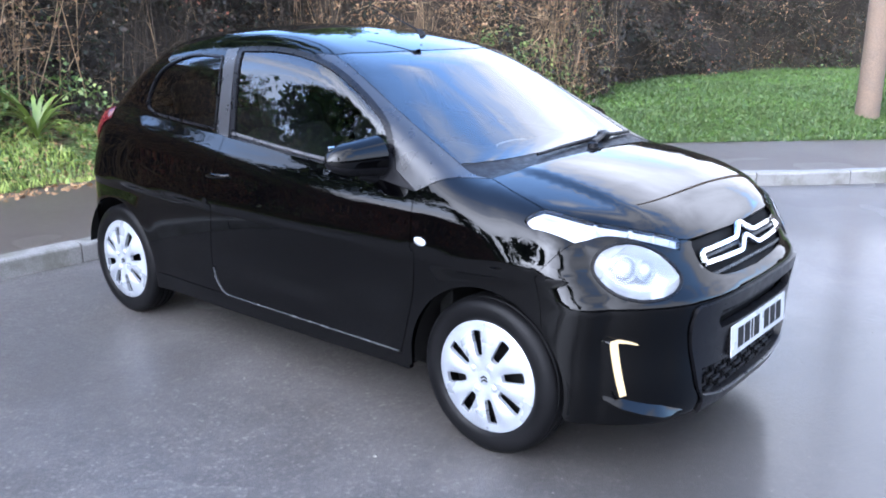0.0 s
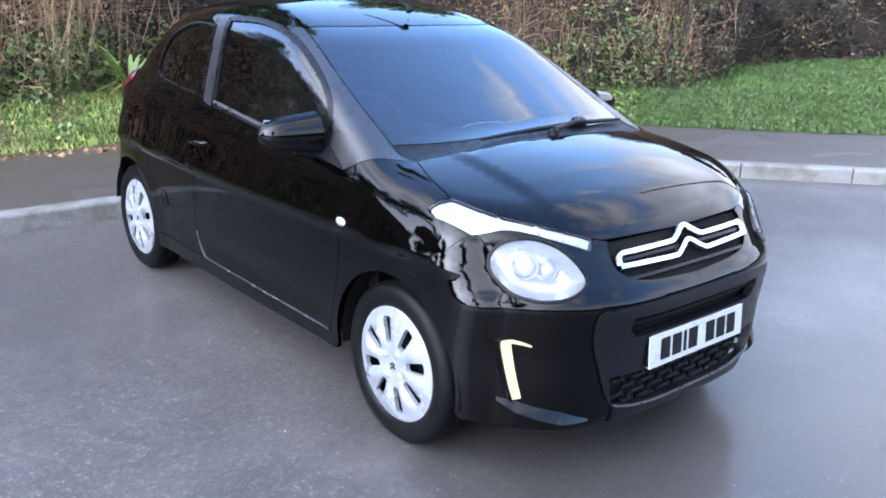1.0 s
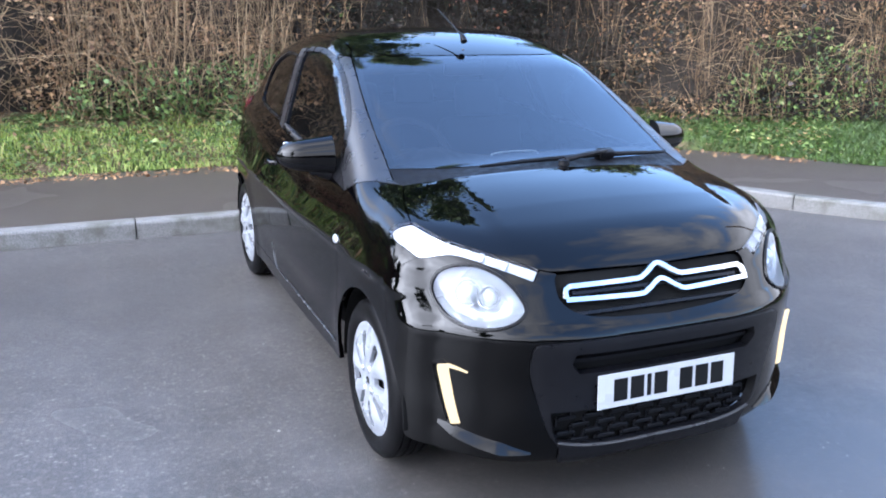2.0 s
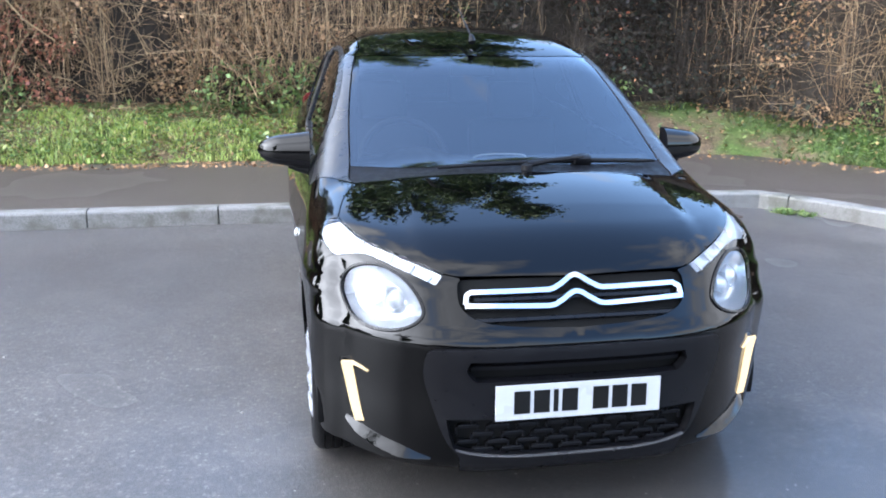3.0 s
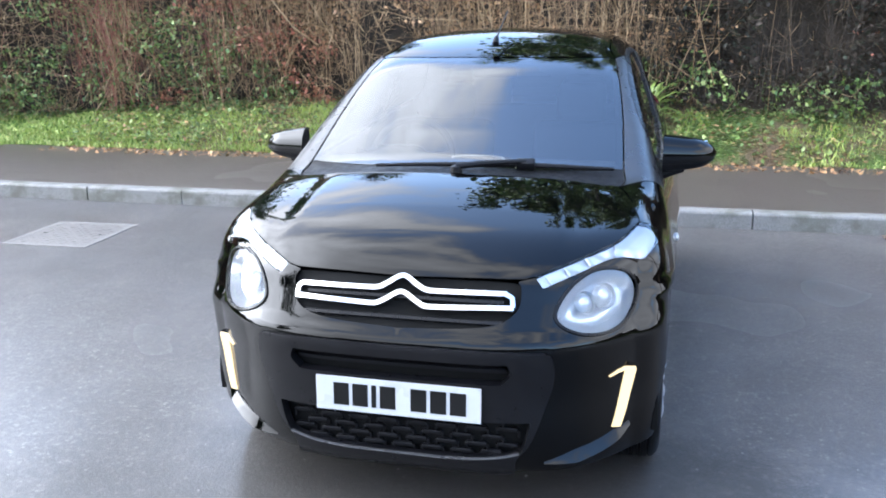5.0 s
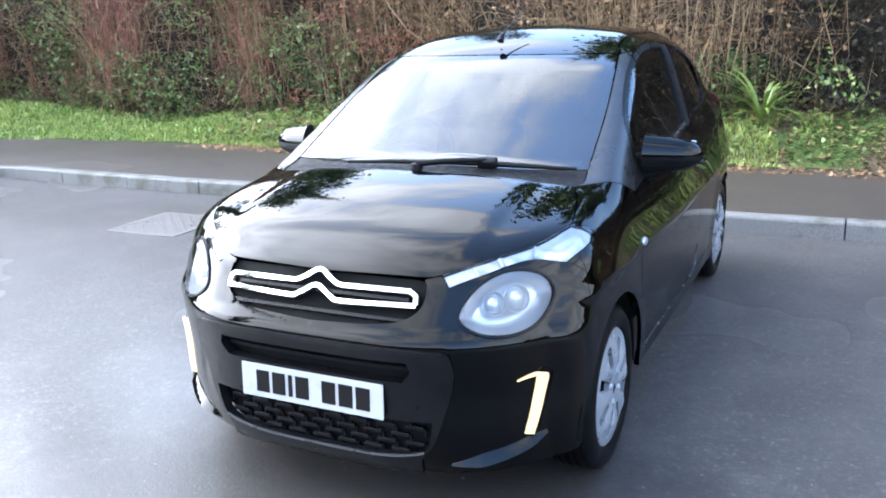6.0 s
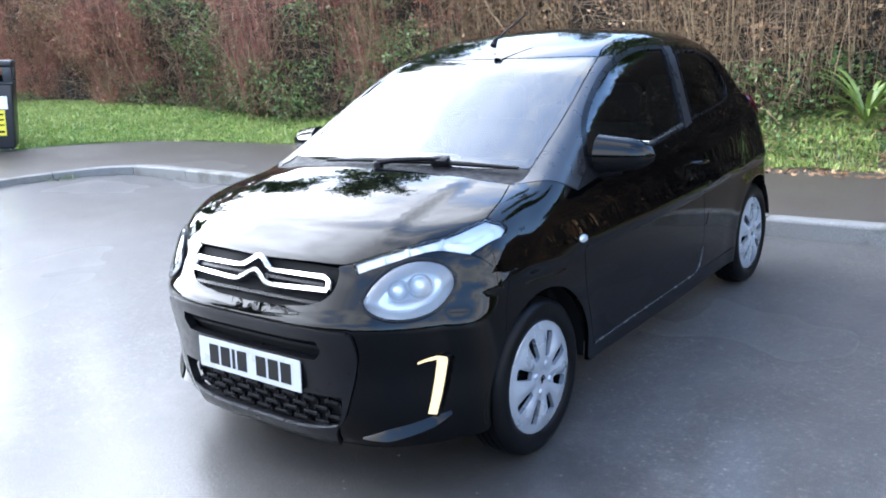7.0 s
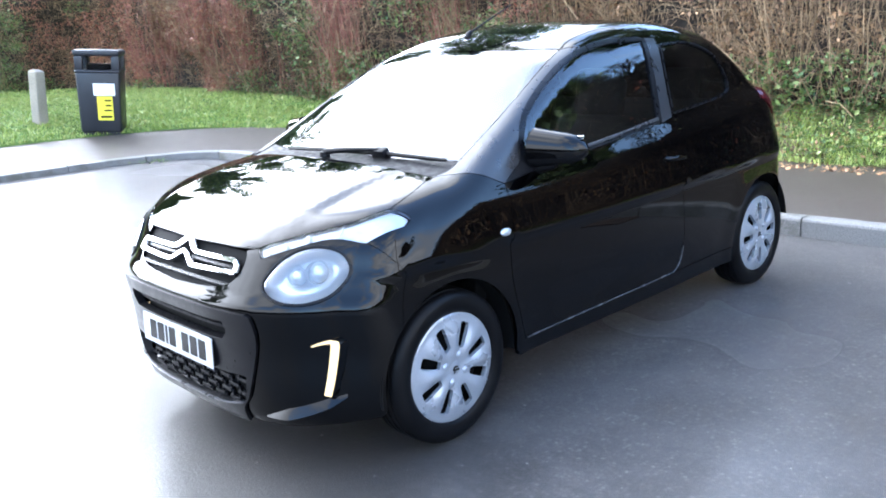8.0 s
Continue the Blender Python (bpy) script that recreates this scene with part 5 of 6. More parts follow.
def build_kerb():
    kerb = thing("kerb", "grey concrete kerb with moss in its joints", "kerb", kind="structure")
    s0 = int(np.argmin(np.hypot(LINE[:, 0] + 2.27, LINE[:, 1] - 2.31)))
    per = 0.925 / 0.05
    shape = [(0.0, -0.4), (0.0, 0.80), (0.006, 0.93), (0.020, 0.99), (0.035, 1.0), (0.125, 1.0), (0.125, -0.4)]
    k0 = int(-s0 // per)
    for k in range(k0, int((len(LINE) - s0) // per)):
        a, b = s0 + k * per, s0 + (k + 1) * per
        a, b = max(0, a), min(len(LINE) - 1, b)
        mid = LINE[int((a + b) / 2)]
        if not (-14 < mid[1] and mid[0] < 16) or b - a < 8:
            continue
        at = np.linspace(a + 0.10, b - 0.10, 5)
        idx = np.arange(len(LINE))
        rows = []
        jig = random.uniform(-0.003, 0.003)
        for t in at:
            p = np.array([np.interp(t, idx, LINE[:, c]) for c in (0, 1)])
            n = np.array([np.interp(t, idx, LINE_N[:, c]) for c in (0, 1)])
            h = float(KERB_HIGH(p[0]))
            rows.append([(*(p + n * (d + jig)), float(rise(p[0])) + z * h + jig * 0.6) for d, z in shape])
        m = len(shape)
        v = [q for r in rows for q in r]
        f = [(i * m + j, i * m + (j + 1) % m, (i + 1) * m + (j + 1) % m, (i + 1) * m + j) for i in range(4) for j in range(m)]
        f += [tuple(range(m)), tuple(4 * m + j for j in reversed(range(m)))]
        me = mesh_of("kerb_stone", v, f, KERB, smooth=False)
        bm = bmesh.new()
        bm.from_mesh(me)
        bmesh.ops.recalc_face_normals(bm, faces=bm.faces)
        bm.to_mesh(me)
        bm.free()
        place("kerb_stone", me, kerb)


build_road()
build_pavement_and_bank()

# ---------------------------------------------------------------- hedge, grass, trees
rng = np.random.default_rng(7)


def quads(centers, along, across, bend=0.0):
    """Rhombic leaves: one quad each, folded along the middle."""
    n = len(centers)
    up = np.cross(along, across)
    up /= np.maximum(np.linalg.norm(up, axis=1, keepdims=True), 1e-9)
    w = np.linalg.norm(across, axis=1, keepdims=True)
    a, b = centers - along, centers + along
    c, d = centers + across + up * w * bend, centers - across + up * w * bend
    v = np.stack([a, c, b, d], 1).reshape(-1, 3)
    f = np.arange(4 * n).reshape(-1, 4)
    tri = np.concatenate([f[:, [0, 1, 2]], f[:, [0, 2, 3]]])
    return v, tri


def fast_mesh(name, v, f, material):
    """A mesh from arrays of like faces."""
    me = bpy.data.meshes.new(name)
    f = np.asarray(f, np.int32)
    me.vertices.add(len(v))
    me.vertices.foreach_set("co", np.asarray(v, np.float32).ravel())
    me.loops.add(f.size)
    me.loops.foreach_set("vertex_index", f.ravel())
    me.polygons.add(len(f))
    me.polygons.foreach_set("loop_start", np.arange(0, f.size, f.shape[1], dtype=np.int32))
    me.update(calc_edges=True)
    me.validate()
    me.materials.append(material)
    return me


def directions(n, flat=1.0):
    d = rng.normal(size=(n, 3)) * (1, 1, flat)
    return d / np.linalg.norm(d, axis=1, keepdims=True)


def sticks(p0, p1, p2, r0, r2):
    """Bent three-sided twigs through three places each."""
    n = len(p0)
    d = p2 - p0
    u = np.cross(d, directions(n))
    u /= np.maximum(np.linalg.norm(u, axis=1, keepdims=True), 1e-9)
    w = np.cross(d, u)
    w /= np.maximum(np.linalg.norm(w, axis=1, keepdims=True), 1e-9)
    rows = []
    for p, r in ((p0, r0), (p1, (r0 + r2) / 2), (p2, r2)):
        for a in (0, 2.094, 4.189):
            rows.append(p + (u * math.cos(a) + w * math.sin(a)) * np.asarray(r).reshape(-1, 1))
    v = np.stack(rows, 1).reshape(-1, 3)
    one = np.array([(3 * s + k, 3 * s + (k + 1) % 3, 3 * s + 3 + (k + 1) % 3, 3 * s + 3 + k) for s in (0, 1) for k in range(3)])
    return v, (one[None] + (np.arange(n) * 9)[:, None, None]).reshape(-1, 4)


HEDGE_LINE = [(-27, -9), (-25, -3), (-22, 2.2), (-18, 4.6), (-14, 5.4), (-11, 5.3), (-8, 5.3), (-4, 5.2), (0, 5.15), (3.0, 5.2), (4.3, 4.9), (5.3, 4.2), (6.4, 3.55), (7.8, 3.3), (9.6, 3.7), (12.2, 3.7), (15, 2.8), (18, 0.4), (22, -5), (26, -12)]
HEDGE = even_line(HEDGE_LINE, 0.1)
HEDGE_N = np.gradient(HEDGE, axis=0)
HEDGE_N = np.stack([-HEDGE_N[:, 1], HEDGE_N[:, 0]], 1)
HEDGE_N /= np.linalg.norm(HEDGE_N, axis=1, keepdims=True)


def hedge_places(n, low=0.0, high=3.1, deep=0.5, x_from=-25, x_to=20):
    """Random places in the hedge's front, its outline swelling and sinking."""
    ok = np.where((HEDGE[:, 0] > x_from) & (HEDGE[:, 0] < x_to))[0]
    i = rng.choice(ok, n)
    p, nn = HEDGE[i] + rng.normal(0, 0.05, (n, 2)), HEDGE_N[i]
    h = low + (high - low) * rng.random(n) ** 1.15
    s = i * 0.1
    swell = np.array([noise.noise((a * 0.55, b * 0.8, 1.5)) * 0.5 + noise.noise((a * 1.7, b * 1.9, 6)) * 0.28 for a, b in zip(s, h)])
    d = -swell - 0.10 * np.sin(h * 1.4) + deep * rng.random(n) ** 1.6 + 0.10 * (h / 3)
    q = p + nn * d[:, None]
    return np.column_stack([q, ground_at(p[:, 0], p[:, 1]) + h]), nn, s, h


def patchy(s, h, scale, seed):
    return np.array([noise.noise((a * scale, b * scale * 1.3, seed)) for a, b in zip(s, h)])


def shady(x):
    """The share of growth in shade-darkened colours along the hedge: most beside the fern and far behind the lawn."""
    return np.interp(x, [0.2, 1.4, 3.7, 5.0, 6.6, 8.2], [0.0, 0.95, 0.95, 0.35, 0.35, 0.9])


def build_hedge():
    hedge = thing("hedge", "tall tangled winter hedge of brambles, ivy and bare twigs", "hedge", kind="stuff")
    # backing sheet: the hedge's inner shade put into a dark colour
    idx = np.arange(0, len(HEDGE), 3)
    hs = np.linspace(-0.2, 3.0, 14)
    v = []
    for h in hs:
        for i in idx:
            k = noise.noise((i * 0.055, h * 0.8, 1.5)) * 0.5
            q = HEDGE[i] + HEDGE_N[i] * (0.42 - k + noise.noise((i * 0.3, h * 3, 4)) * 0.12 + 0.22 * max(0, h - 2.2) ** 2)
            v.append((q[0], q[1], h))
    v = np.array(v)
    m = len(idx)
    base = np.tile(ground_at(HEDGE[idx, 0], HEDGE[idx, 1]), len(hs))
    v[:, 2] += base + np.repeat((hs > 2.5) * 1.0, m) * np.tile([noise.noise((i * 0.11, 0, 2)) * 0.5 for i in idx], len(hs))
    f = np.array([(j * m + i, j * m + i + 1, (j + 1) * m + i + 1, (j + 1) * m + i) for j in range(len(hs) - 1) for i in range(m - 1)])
    place("shade_backing", fast_mesh("shade_backing", v, f, THICKET), hedge)
    # stems and twigs
    p, nn, s, h = hedge_places(36000)
    n = len(p)
    d = directions(n) * rng.uniform(0.12, 0.55, (n, 1))
    d[:, 2] = np.abs(d[:, 2]) * np.where(rng.random(n) < 0.7, 1, -0.6)
    bend = directions(n) * 0.07
    r = rng.uniform(0.002, 0.006, n)
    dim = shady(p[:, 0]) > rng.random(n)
    for nm, mat, k, label in (("twigs", TWIG, ~dim, "pale bare twigs"), ("shaded_twigs", SHADETWIG, dim, "bare twigs coloured dark for shade")):
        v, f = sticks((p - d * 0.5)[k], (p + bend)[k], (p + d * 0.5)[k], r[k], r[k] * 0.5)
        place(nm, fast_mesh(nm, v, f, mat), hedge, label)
    p, nn, s, h = hedge_places(220, 0.0, 0.9, 0.3, x_to=1.5)
    n = len(p)
    d = np.column_stack([rng.normal(0, 0.5, n), rng.normal(-0.05, 0.2, n), rng.uniform(0.5, 1.4, n)])
    arch_out = np.column_stack([-nn * rng.uniform(0.0, 0.25, (n, 1)), np.zeros(n)])
    r = rng.uniform(0.003, 0.009, n)
    v, f = sticks(p, p + d * 0.55 + arch_out, p + d + arch_out * 1.8, r, r * 0.5)
    place("stems", fast_mesh("stems", v, f, TWIG), hedge, "long bare stems")
    # canes in clumps, some upright and most arching over: tan in the middle, red towards the west end, shade-darkened
    # by the fern
    p, nn, s, h = hedge_places(6400, 0.0, 1.5, 0.35, x_from=-16, x_to=9)
    clump = patchy(s, h * 0.2, 0.8, 91) + 0.5 * patchy(s, h * 0.2, 2.4, 92) > -0.02
    p, nn, s, h = p[clump], nn[clump], s[clump], h[clump]
    n = len(p)
    bowed = rng.random((n, 1)) < 0.68
    tall = rng.uniform(0.4, 1.9, (n, 1)) * np.where(bowed, 0.62, 1.0)
    side = rng.normal(0, 1, (n, 1)) * np.where(bowed, 0.42, 0.12)
    along = np.column_stack([nn[:, 1], -nn[:, 0]])
    mid_p = p + np.column_stack([along * side * 0.35 - nn * rng.uniform(0, 0.12, (n, 1)), tall * np.where(bowed, 0.78, 0.5)])
    tip_p = p + np.column_stack([along * side * 1.25 - nn * rng.uniform(-0.05, 0.2, (n, 1)) * np.where(bowed, 1.2, 0.4), tall * np.where(bowed, rng.uniform(0.55, 1.1, (n, 1)), 1.0)])
    r = rng.uniform(0.0018, 0.0055, n)
    west = p[:, 0] < -5.2 + rng.normal(0, 1.2, n)
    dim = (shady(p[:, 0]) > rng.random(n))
    for nm, mat, k, label in (("canes", TWIG, ~west & ~dim, "arching tan canes"), ("red_canes", REDTWIG, west, "arching red-brown canes"), ("shaded_canes", SHADETWIG, dim & ~west, "arching canes coloured dark for shade")):
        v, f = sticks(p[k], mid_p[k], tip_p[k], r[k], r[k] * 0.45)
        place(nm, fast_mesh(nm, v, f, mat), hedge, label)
    # stouter branches that lean through the thicket
    p, nn, s, h = hedge_places(26, 0.0, 1.3, 0.35, x_from=-14, x_to=1.2)
    bm = bmesh.new()
    for k in range(len(p)):
        a = Vector(p[k]) - Vector((*nn[k], 0)) * 0.08
        d = Vector((rng.normal(0, 0.8), rng.normal(-0.05, 0.15), rng.uniform(0.35, 1.2))).normalized()
        length, rad, pts = rng.uniform(0.8, 2.0), rng.uniform(0.005, 0.011), []
        for i in range(7):
            pts.append(a.copy())
            d = (d + Vector(rng.normal(0, 0.16, 3))).normalized()
            a = a + d * length / 6
        tube(bm, pts, [rad * (1 - 0.11 * i) for i in range(7)], 6)
    part("branches", bm, TWIG, hedge, "stout pale branches", True)
    # leaves of three kinds, each in its own drifts, and a darker set with shade in its colours
    p, nn, s, h = hedge_places(170000, 0.0, 3.1, 0.36)
    green = patchy(s, h, 0.42, 21) + 0.30 * patchy(s, h, 1.5, 33) - 0.10 + 0.32 * np.clip(0.8 - h, 0, 1) + 0.22 * np.clip((p[:, 0] - 1.2) / 1.5, 0, 1) * np.clip(1.5 - h, 0, 1) - 0.35 * np.clip((p[:, 0] - 3.2) / 1.0, 0, 1)
    red = patchy(s, h, 0.3, 55) + 0.45 * np.clip((-3.0 - p[:, 0]) / 4, 0, 1) - 0.08
    thin = patchy(s, h, 0.9, 77) + 0.6 * patchy(s, h, 2.6, 78) > -0.16 + 0.10 * np.clip((p[:, 0] - 3.0) / 3, 0, 1) * (green < 0.02)
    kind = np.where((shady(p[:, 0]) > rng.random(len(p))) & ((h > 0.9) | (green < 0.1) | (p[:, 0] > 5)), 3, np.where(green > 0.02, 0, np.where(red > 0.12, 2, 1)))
    for k, (nm, mat, size) in enumerate((("ivy_leaves", IVY, 0.026), ("dead_leaves", BROWN, 0.023), ("red_leaves", REDDISH, 0.023), ("shaded_leaves", SHADELEAF, 0.027))):
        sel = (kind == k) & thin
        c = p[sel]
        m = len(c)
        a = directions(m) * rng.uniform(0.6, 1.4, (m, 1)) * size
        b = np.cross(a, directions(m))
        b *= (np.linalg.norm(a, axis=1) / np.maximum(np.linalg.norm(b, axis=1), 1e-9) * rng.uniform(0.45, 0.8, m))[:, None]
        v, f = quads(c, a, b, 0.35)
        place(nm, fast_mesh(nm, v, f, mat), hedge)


def bank_places(n, e0, e1, x0=-13.5, x1=12):
    ok = np.where((LINE[:, 0] > x0) & (LINE[:, 0] < x1) & (LINE[:, 1] > -6))[0]
    i = rng.choice(ok, n)
    e = e0 + (e1 - e0) * rng.random(n) ** 1.2
    q = LINE[i] + LINE_N[i] * (PAVE + e)[:, None] + rng.normal(0, 0.03, (n, 2))
    return q


def lawn_places(x0, x1, y0, y1, n):
    """Even places on the lawn within a box of the plan."""
    q = np.column_stack([rng.uniform(x0, x1, n), rng.uniform(y0, y1, n)])
    return q[kerb_distance(q[:, 0], q[:, 1]) > PAVE - 0.04]


def hedge_depth(q):
    """How far places lie before the hedge's line."""
    sub, nn = HEDGE[::2], HEDGE_N[::2]
    out = np.empty(len(q))
    for i in range(0, len(q), 4000):
        dd = q[i:i + 4000, None] - sub[None]
        k = (dd ** 2).sum(-1).argmin(1)
        w = dd[np.arange(len(k)), k]
        out[i:i + 4000] = -np.hypot(w[:, 0], w[:, 1]) * np.sign((w * nn[k]).sum(1))
    return out


def build_grass():
    q = np.vstack([bank_places(60000, -0.06, 1.5, -7.2), lawn_places(-16, -5, -3, 5.6, 90000), lawn_places(-24, -14, -6, 6, 30000), lawn_places(3.2, 11, -3, 5.4, 70000), lawn_places(10, 19, -6, 5, 40000)])
    inside = hedge_depth(q) > -0.15
    q = q[inside]
    bare = np.array([noise.noise((a * 0.9, b * 1.2, 5)) + 0.5 * noise.noise((a * 3, b * 3, 8)) for a, b in q])
    d = kerb_distance(q[:, 0], q[:, 1]) - PAVE
    mid = (q[:, 0] > -5) & (q[:, 0] < 4.2)
    keep = np.where(mid, bare + 0.25 * np.clip((q[:, 0] + 0) / -3, -1, 1) > -0.12 + 0.55 * np.clip(d - 0.45, 0, 1), bare > -0.75)
    q, d, mid = q[keep], d[keep], mid[keep]
    n = len(q)
    z = bank(d + PAVE, q[:, 0]) + np.array([0.035 * noise.noise((a * 1.7, b * 1.7, 3)) for a, b in q]) - 0.005
    tuft = np.array([noise.noise((a * 2.2, b * 2.2, 14)) for a, b in q])
    h = rng.uniform(0.04, 0.11, n) * np.where(mid, 0.75 + 0.9 * np.clip(tuft, -0.4, 0.8), 0.55)
    lean = rng.normal(0, 0.45, (n, 2)) * h[:, None]
    root = np.column_stack([q, z])
    a = rng.uniform(0, 6.28, n)
    w = np.column_stack([np.cos(a), np.sin(a), np.zeros(n)]) * rng.uniform(0.0035, 0.007, (n, 1)) * np.where(mid, 1.0, 1.5)[:, None]
    half = root + np.column_stack([lean * 0.35, h * 0.6])
    tip = root + np.column_stack([lean, h * 0.95])
    v = np.stack([root - w, root + w, half - w * 0.8, half + w * 0.8, tip], 1).reshape(-1, 3)
    east = root[:, 0] > 3.2 + rng.normal(0, 0.6, n)
    # blades in the east take the grass colour darkened for weaker light
    for sel, mat, label in ((~east, GRASS, "bright yellow-green grass on the bank"), (east, DIMGRASS, "mown lawn beside the pole, its green darkened for weaker light")):
        k = np.where(sel)[0]
        vv = v.reshape(-1, 5, 3)[k].reshape(-1, 3)
        b = np.arange(len(k)) * 5
        ff = np.concatenate([np.stack([b, b + 1, b + 3], 1), np.stack([b, b + 3, b + 2], 1), np.stack([b + 2, b + 3, b + 4], 1)])
        tagged(place("grass", fast_mesh("grass", vv, ff, mat)), label, "grass", kind="stuff")
    # weeds and fallen leaves
    for nm, mat, n, size, e0, e1, hi, label, cat in (("weeds", IVY, 9000, 0.026, 0.0, 1.4, 0.12, "low green weeds among the grass", "weeds"), ("fallen_leaves", BROWN, 5200, 0.024, -0.35, 1.3, 0.05, "brown fallen leaves on the bank and pavement edge", "leaves")):
        q = bank_places(n, e0, e1, -6, 3.6)
        q = q[hedge_depth(q) > -0.2]
        n = len(q)
        c = np.column_stack([q, ground_at(q[:, 0], q[:, 1]) + 0.006 + hi * rng.random(n) ** 2 * (kerb_distance(q[:, 0], q[:, 1]) > PAVE)])
        a = directions(n, 0.4) * rng.uniform(0.5, 1.4, (n, 1)) * size
        b = np.cross(a, directions(n) * 0.3 + (0, 0, 1))
        b *= (np.linalg.norm(a, axis=1) / np.maximum(np.linalg.norm(b, axis=1), 1e-9) * rng.uniform(0.5, 0.85, n))[:, None]
        v, f = quads(c, a, b, 0.25)
        tagged(place(nm, fast_mesh(nm, v, f, mat)), label, cat, kind="stuff")


def build_tree(x, y, tall, seed, leafy_part=0.3):
    """A bare-limbed tree: tapered trunk, limbs, a crown of fine twigs with some ivy."""
    r = np.random.default_rng(seed)
    tree = thing("tree", "tall bare winter tree hung with ivy", "tree", "trees round the road", m=pose(x, y, float(ground_at([x], [y])[0]) - 0.1))
    bm = bmesh.new()
    tips = []

    def grow(p, d, length, rad, level):
        pts, rads = [p], [rad]
        for k in range(4):
            d = (d + Vector(r.normal(0, 0.13, 3)) + Vector((0, 0, 0.05))).normalized()
            p = p + d * length / 4
            pts.append(p)
            rads.append(rad * (1 - 0.14 * (k + 1)))
            if level < 4 and (k > 0 or level > 0):
                for _ in range(1 if level == 0 else (1 if r.random() < 0.85 else 2)):
                    side = Vector(r.normal(0, 1, 3))
                    side = (side - d * side.dot(d)).normalized()
                    grow(p, (d * r.uniform(0.5, 0.9) + side * r.uniform(0.6, 1.0)).normalized(), length * r.uniform(0.5, 0.72), rads[-1] * 0.62, level + 1)
        tube(bm, pts, rads, 7 if level < 2 else 4, False)
        if level >= 3:
            tips.extend((tuple(q), tuple(d)) for q in pts[1:])
    grow(Vector((0, 0, 0)), Vector((r.normal(0, 0.05), r.normal(0, 0.05), 1)), tall * 0.55, tall * 0.014, 0)
    k = tall / max(t[0][2] for t in tips)
    k = np.array((k * 0.55, k * 0.55, k))
    bmesh.ops.scale(bm, vec=tuple(k), verts=bm.verts)
    part("trunk", bm, BARK, tree, "", True)
    c = np.array([t[0] for t in tips]) * k
    n = min(9000, len(c) * 6)
    c = c[r.integers(0, len(c), n)] + r.normal(0, 0.10, (n, 3))
    d = directions(n) * rng.uniform(0.15, 0.45, (n, 1))
    rad = rng.uniform(0.003, 0.006, n)
    v, f = sticks(c - d / 2, c + directions(n) * 0.04, c + d / 2, rad, rad * 0.5)
    place("crown", fast_mesh("crown", v, f, BARK), tree)
    m = int(n * leafy_part)
    if m:
        a = directions(m) * rng.uniform(0.04, 0.09, (m, 1))
        b = np.cross(a, directions(m))
        v, f = quads(c[rng.integers(0, n, m)] + rng.normal(0, 0.12, (m, 3)), a, b, 0.3)
        place("leaves", fast_mesh("leaves", v, f, IVY), tree)
    return tree


def build_fern(x, y, size, seed):
    r = np.random.default_rng(seed)
    z = float(ground_at([x], [y])[0])
    fern = thing("fern", "yellow-green strap-leaved fern at the hedge's foot", "fern", m=pose(x, y, z))
    for k in range(34):
        a = r.uniform(0, 6.28)
        out = Vector((math.cos(a), math.sin(a) * 0.7 - 0.25, 0))
        ln, rise_k = size * r.uniform(0.7, 1.1), r.uniform(0.5, 1.15)
        side = Vector((-math.sin(a), math.cos(a), 0))
        bm = bmesh.new()
        prev = None
        for i in range(11):
            t = i / 10
            p = out * ln * t * (0.55 + 0.3 * t) + Vector((0, 0, ln * (rise_k * 1.45 * t - 0.72 * t * t) + 0.05))
            wd = size * 0.038 * math.sin(math.pi * (0.08 + 0.9 * t)) ** 0.7 * (1 + 0.16 * (i % 2))
            row = [bm.verts.new(p - side * wd + Vector((0, 0, wd * 0.35))), bm.verts.new(p), bm.verts.new(p + side * wd + Vector((0, 0, wd * 0.35)))]
            if prev:
                for j in (0, 1):
                    bm.faces.new((prev[j], prev[j + 1], row[j + 1], row[j]))
            prev = row
        part("frond", bm, FERN, fern, "", True)


build_hedge()
build_grass()
# the last tree, dense and out of view, is added to block glare on the wing
for x, y, tall, seed, leaf in ((0.2, 8.8, 10.6, 3, 2.4), (2.6, 8.6, 9.0, 5, 2.2), (-8.6, 8.2, 8.6, 11, 1.2), (-4.4, 9.6, 6.0, 8, 0.2), (6.6, 8.4, 5.4, 17, 0.8), (10.5, 8.0, 5.0, 19, 0.8),
                               (-9.5, -9.5, 9.5, 23, 1.0), (-14.2, 7.8, 8.0, 41, 2.0), (-18.5, 6.8, 10.5, 43, 2.4), (-23.5, 5.0, 8.2, 47, 1.5), (-14.6, 0.6, 6.5, 53, 10.0)):
    build_tree(x, y, tall, seed, leaf)
build_fern(0.60, 4.95, 0.52, 4)


